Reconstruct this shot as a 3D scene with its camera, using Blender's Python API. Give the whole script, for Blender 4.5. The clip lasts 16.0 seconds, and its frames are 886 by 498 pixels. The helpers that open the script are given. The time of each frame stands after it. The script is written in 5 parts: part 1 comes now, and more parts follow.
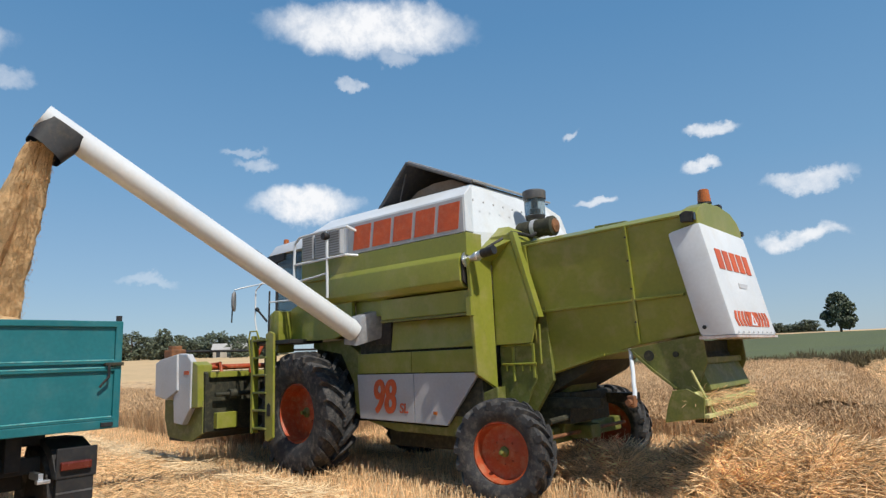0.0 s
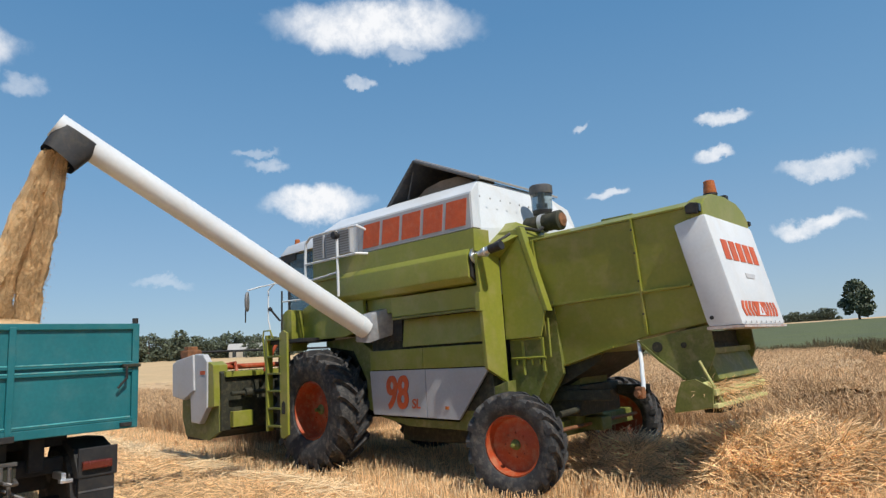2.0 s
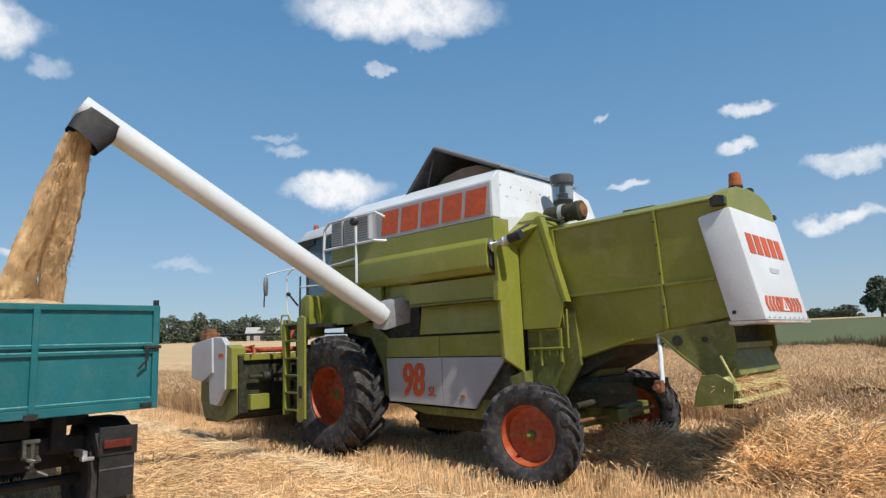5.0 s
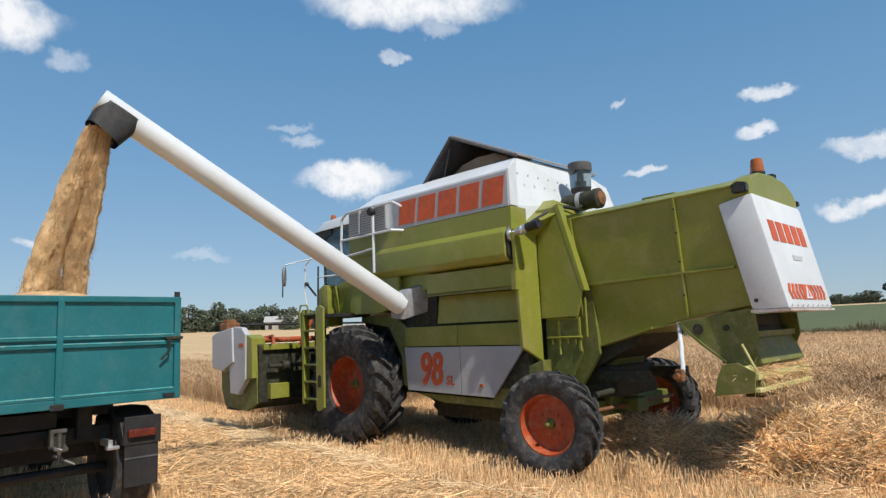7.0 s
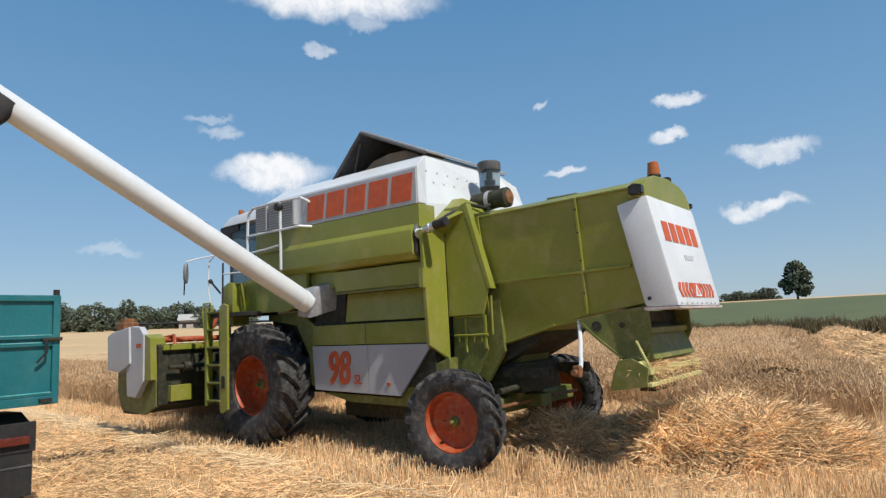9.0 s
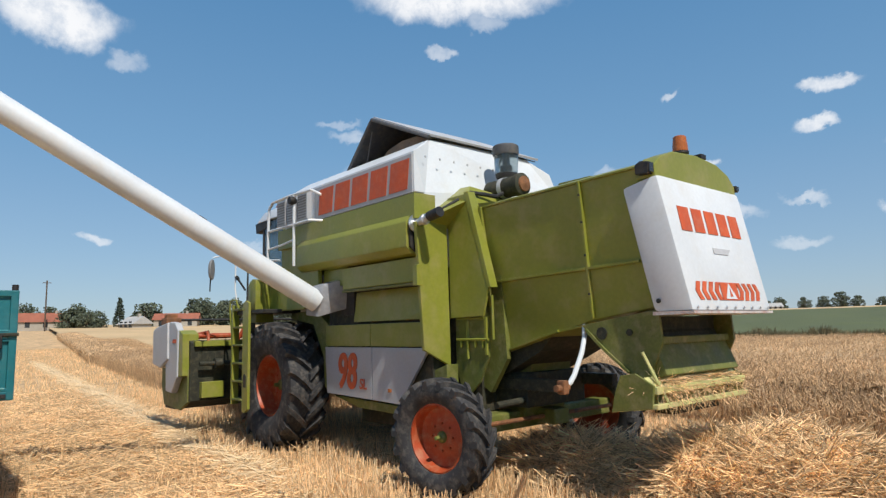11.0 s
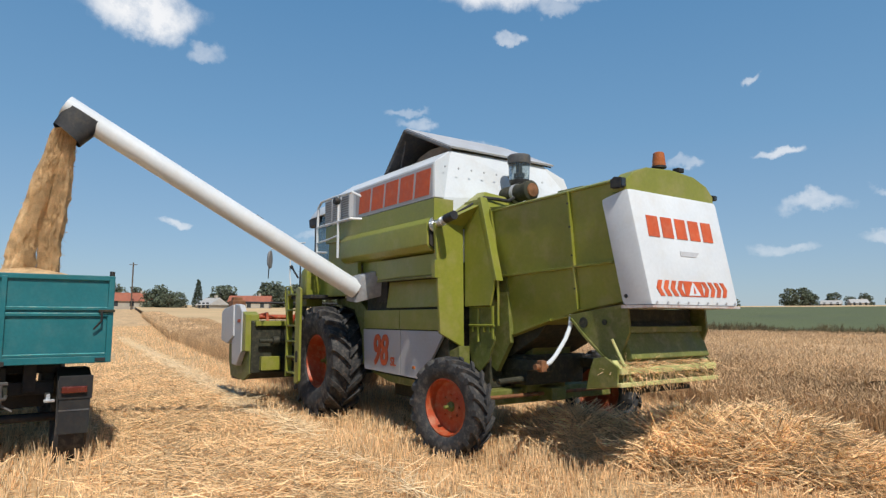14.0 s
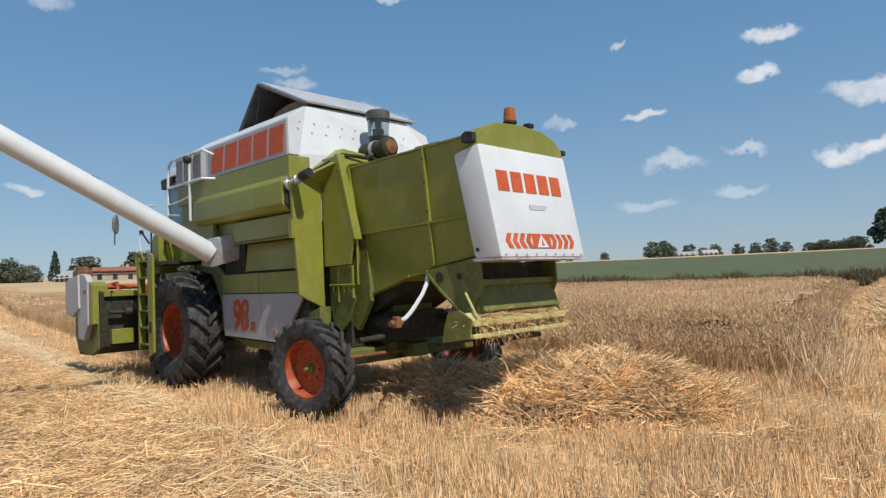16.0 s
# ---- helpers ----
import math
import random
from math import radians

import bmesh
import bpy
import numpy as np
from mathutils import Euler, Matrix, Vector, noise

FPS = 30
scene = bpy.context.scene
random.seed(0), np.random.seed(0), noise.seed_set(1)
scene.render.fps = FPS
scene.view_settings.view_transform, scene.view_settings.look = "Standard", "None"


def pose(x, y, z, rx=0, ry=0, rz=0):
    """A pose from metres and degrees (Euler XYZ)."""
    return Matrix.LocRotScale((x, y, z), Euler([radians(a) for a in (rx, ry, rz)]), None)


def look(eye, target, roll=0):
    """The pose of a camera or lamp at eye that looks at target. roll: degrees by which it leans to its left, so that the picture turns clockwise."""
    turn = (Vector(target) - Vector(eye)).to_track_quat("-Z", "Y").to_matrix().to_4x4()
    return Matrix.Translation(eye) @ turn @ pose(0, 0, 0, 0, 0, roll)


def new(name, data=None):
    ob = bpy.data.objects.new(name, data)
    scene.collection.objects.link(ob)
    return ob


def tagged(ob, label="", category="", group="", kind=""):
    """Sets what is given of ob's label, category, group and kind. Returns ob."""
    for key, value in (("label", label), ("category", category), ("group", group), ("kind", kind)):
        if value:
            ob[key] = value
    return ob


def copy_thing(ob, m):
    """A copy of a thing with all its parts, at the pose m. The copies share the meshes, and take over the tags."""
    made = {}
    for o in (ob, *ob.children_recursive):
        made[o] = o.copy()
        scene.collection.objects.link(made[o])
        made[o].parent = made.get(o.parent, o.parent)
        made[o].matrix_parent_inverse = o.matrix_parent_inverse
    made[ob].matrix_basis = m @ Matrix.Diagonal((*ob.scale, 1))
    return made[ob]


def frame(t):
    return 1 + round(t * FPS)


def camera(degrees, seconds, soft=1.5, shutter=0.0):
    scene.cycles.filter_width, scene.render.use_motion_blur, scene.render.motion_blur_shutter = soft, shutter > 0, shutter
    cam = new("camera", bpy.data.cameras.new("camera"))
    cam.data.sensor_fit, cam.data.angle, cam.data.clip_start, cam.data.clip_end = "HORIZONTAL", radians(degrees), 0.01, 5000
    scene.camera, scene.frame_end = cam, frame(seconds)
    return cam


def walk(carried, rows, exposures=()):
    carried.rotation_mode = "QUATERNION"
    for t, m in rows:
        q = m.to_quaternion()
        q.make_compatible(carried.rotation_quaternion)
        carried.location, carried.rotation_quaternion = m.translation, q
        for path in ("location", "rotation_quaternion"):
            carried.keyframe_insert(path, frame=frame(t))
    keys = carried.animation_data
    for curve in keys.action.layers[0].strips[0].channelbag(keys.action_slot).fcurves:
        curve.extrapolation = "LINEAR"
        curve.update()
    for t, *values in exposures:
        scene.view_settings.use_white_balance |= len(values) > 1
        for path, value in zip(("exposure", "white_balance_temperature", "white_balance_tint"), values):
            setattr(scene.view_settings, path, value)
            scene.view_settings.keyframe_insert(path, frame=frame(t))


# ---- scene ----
cam = camera(70.0, 16.0, soft=1.35)
PATH = [
    (0, (7.794, -5.633, 1.594), (6.505, -4.142, 1.936), -2.2),
    (0.5, (7.821, -5.647, 1.606), (6.499, -4.193, 1.979), -2.6),
    (1, (7.849, -5.669, 1.607), (6.542, -4.203, 1.981), -2.5),
    (1.5, (7.878, -5.673, 1.594), (6.57, -4.198, 1.935), -2.4),
    (2, (7.884, -5.661, 1.587), (6.565, -4.195, 1.918), -3.3),
    (2.5, (7.866, -5.647, 1.598), (6.571, -4.161, 1.933), -3.1),
    (3, (7.855, -5.635, 1.591), (6.531, -4.169, 1.903), -2.4),
    (3.5, (7.85, -5.648, 1.588), (6.533, -4.179, 1.913), -2.4),
    (6, (7.838, -5.658, 1.607), (6.445, -4.249, 1.877), -2.0),
    (6.5, (7.82, -5.671, 1.614), (6.423, -4.264, 1.877), -2.2),
    (7, (7.826, -5.657, 1.61), (6.422, -4.257, 1.872), -2.2),
    (7.5, (7.832, -5.66, 1.604), (6.434, -4.253, 1.86), -2.5),
    (8, (7.854, -5.638, 1.578), (6.483, -4.207, 1.85), -3.1),
    (8.5, (7.879, -5.606, 1.604), (6.599, -4.094, 1.876), -2.6),
    (8.7, (7.895, -5.588, 1.617), (6.678, -4.02, 1.864), -2.8),
    (10.8, (8.334, -4.037, 1.604), (6.854, -2.712, 1.836), -1.0),
    (11, (8.39, -3.961, 1.614), (6.887, -2.666, 1.866), -1.4),
    (11.5, (8.661, -3.871, 1.58), (7.071, -2.678, 1.796), 1.0),
    (12, (8.799, -3.93, 1.55), (7.183, -2.756, 1.633), -0.7),
    (12.5, (8.973, -4.088, 1.581), (7.351, -2.918, 1.616), -1.4),
    (13, (9.156, -4.132, 1.586), (7.497, -3.029, 1.764), -1.0),
    (13.5, (9.416, -4.149, 1.603), (7.746, -3.07, 1.818), 1.0),
    (14, (9.602, -4.176, 1.592), (7.968, -3.043, 1.808), 0.1),
    (14.5, (9.649, -4.153, 1.574), (8.109, -2.889, 1.754), -1.7),
    (15, (9.718, -4.073, 1.574), (8.318, -2.658, 1.767), -1.7),
    (15.5, (9.808, -4.077, 1.553), (8.487, -2.584, 1.713), -0.8),
    (16, (9.72, -3.875, 1.544), (8.309, -2.46, 1.634), -2.2),
]
walk(cam, [(t, look(eye, target, roll)) for t, eye, target, roll in PATH], [(0.0, 0.0), (13.0, 0.0), (14.5, -0.10), (16.0, -0.15)])

# ---- light ----
SUN_DIR = Vector((0.80, -0.17, 1.05)).normalized()
sun_ob = new("sun", bpy.data.lights.new("sun", "SUN"))
sun_ob.data.energy, sun_ob.data.angle, sun_ob.data.color = 4.7, radians(0.53), (1.0, 0.94, 0.84)
sun_ob.rotation_euler = SUN_DIR.to_track_quat("Z", "Y").to_euler()

world = bpy.data.worlds.new("sky")
scene.world = world
world.use_nodes = True
wn, wl = world.node_tree.nodes, world.node_tree.links
wn.clear()


def wnode(kind, **inputs):
    n = wn.new(kind)
    for k, v in inputs.items():
        n.inputs[int(k[1:])].default_value = v
    return n


w_out, w_bg = wn.new("ShaderNodeOutputWorld"), wn.new("ShaderNodeBackground")
w_sky = wn.new("ShaderNodeTexSky")
w_sky.sky_type, w_sky.sun_disc = "NISHITA", False
w_sky.sun_elevation, w_sky.sun_rotation = math.asin(SUN_DIR.z), math.atan2(SUN_DIR.x, SUN_DIR.y)
w_sky.air_density, w_sky.dust_density, w_sky.ozone_density = 1.0, 0.3, 2.2
w_bg.inputs[1].default_value = 0.124
w_geo = wn.new("ShaderNodeTexCoord")
w_noise = wnode("ShaderNodeTexNoise", i2=14.0, i3=6.0, i4=0.6)
w_noise2 = wnode("ShaderNodeTexNoise", i2=38.0, i3=5.0, i4=0.65)
w_sub = wn.new("ShaderNodeVectorMath"); w_sub.operation = "SUBTRACT"; w_sub.inputs[1].default_value = (0.5, 0.5, 0.5)
w_scl = wn.new("ShaderNodeVectorMath"); w_scl.operation = "SCALE"; w_scl.inputs[3].default_value = 0.075
w_add = wn.new("ShaderNodeVectorMath"); w_add.operation = "ADD"
wl.new(w_geo.outputs["Generated"], w_noise.inputs[0]); wl.new(w_geo.outputs["Generated"], w_noise2.inputs[0])
wl.new(w_noise.outputs["Color"], w_sub.inputs[0]); wl.new(w_sub.outputs[0], w_scl.inputs[0])
wl.new(w_geo.outputs["Generated"], w_add.inputs[0]); wl.new(w_scl.outputs[0], w_add.inputs[1])

# Fair-weather clouds: azimuth from +y towards -x, elevation, half width, half height, thickness, all angles in degrees.
CLOUDS = [
    (47.2, 29.2, 8.6, 2.2, 1.0), (44.6, 26.9, 1.8, 0.8, 0.4), (53.0, 14.0, 4.7, 1.5, 1.0), (57.2, 17.2, 1.7, 0.55, 0.42), (58.5, 18.2, 1.8, 0.35, 0.3),
    (16.6, 17.8, 1.9, 0.7, 0.85), (17.8, 15.1, 2.0, 0.55, 0.85), (11.0, 8.4, 2.5, 0.8, 0.9), (26.8, 13.4, 1.9, 0.4, 0.7), (28.2, 19.5, 0.8, 0.4, 0.55),
    (81.8, 24.4, 4.6, 2.0, 1.0), (76.6, 21.7, 1.7, 0.9, 0.42), (9.8, 12.9, 3.0, 0.75, 0.75), (24.7, 8.9, 2.8, 0.7, 0.5), (19.2, 9.7, 1.5, 0.4, 0.5),
    (78.5, 7.8, 1.2, 0.5, 0.6), (33.6, 13.1, 1.5, 0.45, 0.4), (66.0, 7.2, 2.2, 0.45, 0.28), (49.6, 24.7, 1.1, 0.5, 0.5), (27.0, 5.6, 2.4, 0.5, 0.4), (20.0, 6.3, 2.0, 0.5, 0.4),
]
density = None
for az, el, w, h, thick in CLOUDS:
    a, e = radians(az), radians(el)
    right = Vector((math.cos(a), math.sin(a), 0))
    up = Vector((math.sin(a) * math.sin(e), -math.cos(a) * math.sin(e), math.cos(e)))
    terms = []
    for axis, size in ((right, w), (up, h)):
        dot = wn.new("ShaderNodeVectorMath"); dot.operation = "DOT_PRODUCT"
        dot.inputs[1].default_value = axis / math.sin(radians(size))
        wl.new(w_add.outputs[0], dot.inputs[0])
        terms.append(dot.outputs["Value"])
    sq = wn.new("ShaderNodeMath"); sq.operation = "MULTIPLY"
    wl.new(terms[0], sq.inputs[0]); wl.new(terms[0], sq.inputs[1])
    rr = wn.new("ShaderNodeMath"); rr.operation = "MULTIPLY_ADD"
    wl.new(terms[1], rr.inputs[0]); wl.new(terms[1], rr.inputs[1]); wl.new(sq.outputs[0], rr.inputs[2])
    body = wn.new("ShaderNodeMapRange"); body.interpolation_type = "SMOOTHSTEP"
    for i, v in ((1, 1.35), (2, 0.1), (3, 0.0), (4, thick)):
        body.inputs[i].default_value = v
    wl.new(rr.outputs[0], body.inputs[0])
    if density is None:
        density = body.outputs[0]
    else:
        mx = wn.new("ShaderNodeMath"); mx.operation = "MAXIMUM"
        wl.new(density, mx.inputs[0]); wl.new(body.outputs[0], mx.inputs[1])
        density = mx.outputs[0]
w_thin = wn.new("ShaderNodeMapRange")
for i, v in ((1, 0.30), (2, 0.56), (3, 0.62), (4, 1.0)):
    w_thin.inputs[i].default_value = v
wl.new(w_noise2.outputs[0], w_thin.inputs[0])
w_mul = wn.new("ShaderNodeMath"); w_mul.operation = "MULTIPLY"
wl.new(density, w_mul.inputs[0]); wl.new(w_thin.outputs[0], w_mul.inputs[1])
w_mix = wn.new("ShaderNodeMixRGB"); w_mix.inputs[2].default_value = (7.6, 7.7, 7.9, 1)
w_tint = wn.new("ShaderNodeVectorMath"); w_tint.operation = "MULTIPLY"; w_tint.inputs[1].default_value = (0.86, 1.03, 1.10)
wl.new(w_sky.outputs[0], w_tint.inputs[0])
# Summer haze: pale towards the skyline, deeper blue overhead.
w_sep = wn.new("ShaderNodeSeparateXYZ"); wl.new(w_geo.outputs["Generated"], w_sep.inputs[0])
w_ramp = wn.new("ShaderNodeValToRGB")
w_ramp.color_ramp.elements[0].position, w_ramp.color_ramp.elements[0].color = 0.0, (0.36, 0.44, 0.56, 1)
w_ramp.color_ramp.elements[1].position, w_ramp.color_ramp.elements[1].color = 0.9, (0.06, 0.17, 0.40, 1)
for at_, col_ in ((0.12, (0.265, 0.402, 0.57, 1)), (0.27, (0.17, 0.347, 0.56, 1)), (0.48, (0.104, 0.275, 0.51, 1))):
    el_ = w_ramp.color_ramp.elements.new(at_)
    el_.color = col_
wl.new(w_sep.outputs[2], w_ramp.inputs[0])
w_gain = wn.new("ShaderNodeVectorMath"); w_gain.operation = "SCALE"; w_gain.inputs[3].default_value = 1 / 0.124
wl.new(w_ramp.outputs[0], w_gain.inputs[0])
w_haze = wn.new("ShaderNodeMixRGB"); w_haze.inputs[0].default_value = 0.75
wl.new(w_tint.outputs[0], w_haze.inputs[1]); wl.new(w_gain.outputs[0], w_haze.inputs[2])
wl.new(w_mul.outputs[0], w_mix.inputs[0]); wl.new(w_haze.outputs[0], w_mix.inputs[1])
wl.new(w_mix.outputs[0], w_bg.inputs[0]); wl.new(w_bg.outputs[0], w_out.inputs[0])


# ---- materials ----
def material(name, colour, rough=0.6, metal=0.0, vary=0.15, scale=3.0, grain=60.0, bump=0.0, dirt=None, dirt_amount=0.0, spread=0.0, coat=0.0):
    """A painted or natural surface: base colour, broad stains, fine grain, an optional second colour for dust or wear, and relief."""
    m = bpy.data.materials.new(name)
    m.use_nodes = True
    n, l = m.node_tree.nodes, m.node_tree.links
    b = n["Principled BSDF"]
    b.inputs["Roughness"].default_value, b.inputs["Metallic"].default_value = rough, metal
    b.inputs["Coat Weight"].default_value = coat
    co = n.new("ShaderNodeTexCoord")
    big = n.new("ShaderNodeTexNoise"); big.inputs["Scale"].default_value = scale; big.inputs["Detail"].default_value = 6
    fine = n.new("ShaderNodeTexNoise"); fine.inputs["Scale"].default_value = grain; fine.inputs["Detail"].default_value = 4
    for t in (big, fine):
        l.new(co.outputs["Object"], t.inputs["Vector"])
    ramp = n.new("ShaderNodeMapRange")
    for i, v in ((1, 0.3), (2, 0.7), (3, 1 - vary), (4, 1 + vary)):
        ramp.inputs[i].default_value = v
    l.new(big.outputs[0], ramp.inputs[0])
    ramp2 = n.new("ShaderNodeMapRange")
    for i, v in ((1, 0.3), (2, 0.7), (3, 1 - vary * 0.6), (4, 1 + vary * 0.6)):
        ramp2.inputs[i].default_value = v
    l.new(fine.outputs[0], ramp2.inputs[0])
    mul = n.new("ShaderNodeMath"); mul.operation = "MULTIPLY"
    l.new(ramp.outputs[0], mul.inputs[0]); l.new(ramp2.outputs[0], mul.inputs[1])
    factor = mul.outputs[0]
    if spread:
        geo = n.new("ShaderNodeNewGeometry")
        isl = n.new("ShaderNodeMapRange"); isl.inputs[3].default_value, isl.inputs[4].default_value = 1 - spread, 1 + spread
        l.new(geo.outputs["Random Per Island"], isl.inputs[0])
        mul2 = n.new("ShaderNodeMath"); mul2.operation = "MULTIPLY"
        l.new(factor, mul2.inputs[0]); l.new(isl.outputs[0], mul2.inputs[1])
        factor = mul2.outputs[0]
    tint = n.new("ShaderNodeVectorMath"); tint.operation = "SCALE"
    tint.inputs[0].default_value = colour
    l.new(factor, tint.inputs[3])
    out = tint.outputs[0]
    if dirt:
        dn = n.new("ShaderNodeTexNoise"); dn.inputs["Scale"].default_value = scale * 2.3; dn.inputs["Detail"].default_value = 8; dn.inputs["Roughness"].default_value = 0.65
        l.new(co.outputs["Object"], dn.inputs["Vector"])
        dr = n.new("ShaderNodeMapRange")
        for i, v in ((1, 0.48), (2, 0.75), (3, 0.0), (4, dirt_amount)):
            dr.inputs[i].default_value = v
        l.new(dn.outputs[0], dr.inputs[0])
        mix = n.new("ShaderNodeMixRGB"); mix.inputs[2].default_value = (*dirt, 1)
        l.new(dr.outputs[0], mix.inputs[0]); l.new(out, mix.inputs[1])
        out = mix.outputs[0]
    l.new(out, b.inputs["Base Color"])
    rr = n.new("ShaderNodeMapRange")
    for i, v in ((1, 0.3), (2, 0.7), (3, max(0.05, rough - 0.1)), (4, min(1, rough + 0.1))):
        rr.inputs[i].default_value = v
    l.new(big.outputs[0], rr.inputs[0]); l.new(rr.outputs[0], b.inputs["Roughness"])
    if bump:
        bp = n.new("ShaderNodeBump"); bp.inputs["Strength"].default_value = 1.0; bp.inputs["Distance"].default_value = bump
        l.new(fine.outputs[0], bp.inputs["Height"]); l.new(bp.outputs[0], b.inputs["Normal"])
    return m


DUST = (0.42, 0.33, 0.19)
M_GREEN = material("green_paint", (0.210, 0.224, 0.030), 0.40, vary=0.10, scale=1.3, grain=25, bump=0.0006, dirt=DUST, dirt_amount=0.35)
# Dusty green, base also darkened for the weaker light on low, inner panels.
M_GREEN2 = material("shade_dark_dusty_green", (0.125, 0.138, 0.026), 0.6, vary=0.2, scale=4, grain=40, bump=0.001, dirt=DUST, dirt_amount=0.38)
M_WHITE = material("white_paint", (0.61, 0.645, 0.675), 0.42, vary=0.05, scale=1.5, grain=30, bump=0.0004, dirt=(0.5, 0.44, 0.34), dirt_amount=0.25)
M_GREY = material("grey_panel", (0.36, 0.375, 0.40), 0.5, vary=0.07, scale=2, grain=30, dirt=DUST, dirt_amount=0.25)
M_LETTER = material("orange_red_decal", (0.50, 0.080, 0.018), 0.55, vary=0.15, scale=6, grain=80, dirt=(0.55, 0.30, 0.17), dirt_amount=0.25)
M_RIM = material("red_rim_paint", (0.36, 0.055, 0.014), 0.5, vary=0.15, scale=5, grain=50, dirt=DUST, dirt_amount=0.4)
M_RUBBER = material("tyre_rubber", (0.027, 0.027, 0.029), 0.8, vary=0.3, scale=5, grain=50, bump=0.002, dirt=(0.24, 0.21, 0.17), dirt_amount=0.5)
M_BLACK = material("black_steel", (0.014, 0.014, 0.015), 0.6, vary=0.3, scale=5, grain=40, dirt=DUST, dirt_amount=0.08)
# Near-black base: grime plus the deep shade under and inside the machine.
M_DARK = material("grime_and_shade_dark", (0.022, 0.023, 0.013), 0.75, vary=0.4, scale=6, grain=40, bump=0.003, dirt=DUST, dirt_amount=0.14)
M_SPOUT = material("spout_rubber", (0.07, 0.072, 0.078), 0.6, vary=0.2, scale=5, grain=30, dirt=DUST, dirt_amount=0.2)
M_FLAP = material("flap_rubber", (0.012, 0.012, 0.013), 0.75, vary=0.3, scale=5, grain=30, dirt=DUST, dirt_amount=0.04)
M_WORN = material("worn_dark_metal", (0.16, 0.15, 0.14), 0.5, 0.7, vary=0.3, scale=9, grain=60)
M_STEEL = material("galvanised_steel", (0.55, 0.56, 0.57), 0.38, 0.9, vary=0.15, scale=8, grain=60)
M_RUST = material("rusty_steel", (0.20, 0.085, 0.035), 0.8, vary=0.4, scale=9, grain=60, bump=0.001)
M_LIDTOP = material("tank_lid_sheet", (0.42, 0.43, 0.45), 0.5, vary=0.12, scale=3, grain=30, dirt=DUST, dirt_amount=0.3)
M_AMBER = material("amber_lens", (0.36, 0.105, 0.022), 0.25, vary=0.1, scale=10, grain=50)
M_REDLENS = material("red_lens", (0.11, 0.02, 0.012), 0.25, vary=0.1, scale=10, grain=50)
M_TEAL = material("teal_paint", (0.007, 0.125, 0.145), 0.42, vary=0.12, scale=2, grain=35, bump=0.0004, dirt=(0.16, 0.24, 0.23), dirt_amount=0.2)
M_TEALLINE = material("pale_teal_edge", (0.06, 0.30, 0.31), 0.5, vary=0.25, scale=6, grain=50, dirt=(0.5, 0.5, 0.45), dirt_amount=0.5)
M_GRAIN = material("wheat_grain", (0.64, 0.43, 0.225), 0.85, vary=0.3, scale=7, grain=140, bump=0.012, dirt=(0.42, 0.25, 0.11), dirt_amount=0.6)
M_SOIL = material("stubble_soil", (0.58, 0.385, 0.20), 0.95, vary=0.3, scale=0.8, grain=18, bump=0.03, dirt=(0.20, 0.14, 0.08), dirt_amount=0.6)
M_STRAW = material("straw", (0.84, 0.575, 0.31), 0.62, vary=0.2, scale=0.7, grain=9, spread=0.55, dirt=(0.36, 0.22, 0.10), dirt_amount=0.3)
M_STUBBLE = material("stubble_stalks", (0.82, 0.55, 0.295), 0.6, vary=0.15, scale=0.6, grain=5, spread=0.4, dirt=(0.44, 0.25, 0.11), dirt_amount=0.4)
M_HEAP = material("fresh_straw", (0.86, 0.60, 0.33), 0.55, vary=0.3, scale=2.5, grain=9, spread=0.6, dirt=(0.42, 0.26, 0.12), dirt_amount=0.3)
M_ELBOW = material("dented_zinc_sheet", (0.32, 0.335, 0.36), 0.45, 0.35, vary=0.18, scale=9, grain=14, bump=0.012)
M_CANVAS = material("dusty_canvas", (0.30, 0.24, 0.19), 0.9, vary=0.2, scale=4, grain=30, bump=0.01)
M_LIP = material("scuffed_white_lip", (0.50, 0.47, 0.46), 0.6, vary=0.15, scale=5, grain=30, dirt=(0.34, 0.13, 0.08), dirt_amount=0.9)
# Grey stands in for shade on the white header shields; also the hood plate.
M_SHIELD = material("shade_and_wear_grey", (0.44, 0.45, 0.47), 0.5, vary=0.08, scale=2, grain=30, dirt=DUST, dirt_amount=0.2)
M_PALE = material("pale_and_highlight_straw", (0.87, 0.66, 0.40), 0.6, vary=0.1, scale=1, grain=9, spread=0.2)
# Dark base puts the shade of the gaps between straws into the colour.
M_PILE = material("straw_heap_gap_shade", (0.36, 0.215, 0.10), 0.8, vary=0.3, scale=3, grain=30, bump=0.03)
M_CROP = material("ripe_cereal", (0.57, 0.375, 0.205), 0.75, vary=0.2, scale=0.35, grain=4, spread=0.33, dirt=(0.24, 0.14, 0.06), dirt_amount=0.45)
M_CANOPY = material("cereal_canopy", (0.52, 0.35, 0.195), 0.9, vary=0.28, scale=0.5, grain=7, bump=0.10, dirt=(0.46, 0.33, 0.16), dirt_amount=0.6)
M_FARWHEAT = material("far_cereal", (0.56, 0.39, 0.205), 0.95, vary=0.12, scale=0.08, grain=2, dirt=(0.42, 0.29, 0.13), dirt_amount=0.6)
M_FIELD = material("green_crop", (0.092, 0.108, 0.040), 0.9, vary=0.2, scale=0.12, grain=2.5, bump=0.12, dirt=(0.125, 0.135, 0.050), dirt_amount=0.5)
M_WEED = material("weedy_margin", (0.125, 0.10, 0.048), 0.9, vary=0.3, scale=0.5, grain=8, spread=0.4)
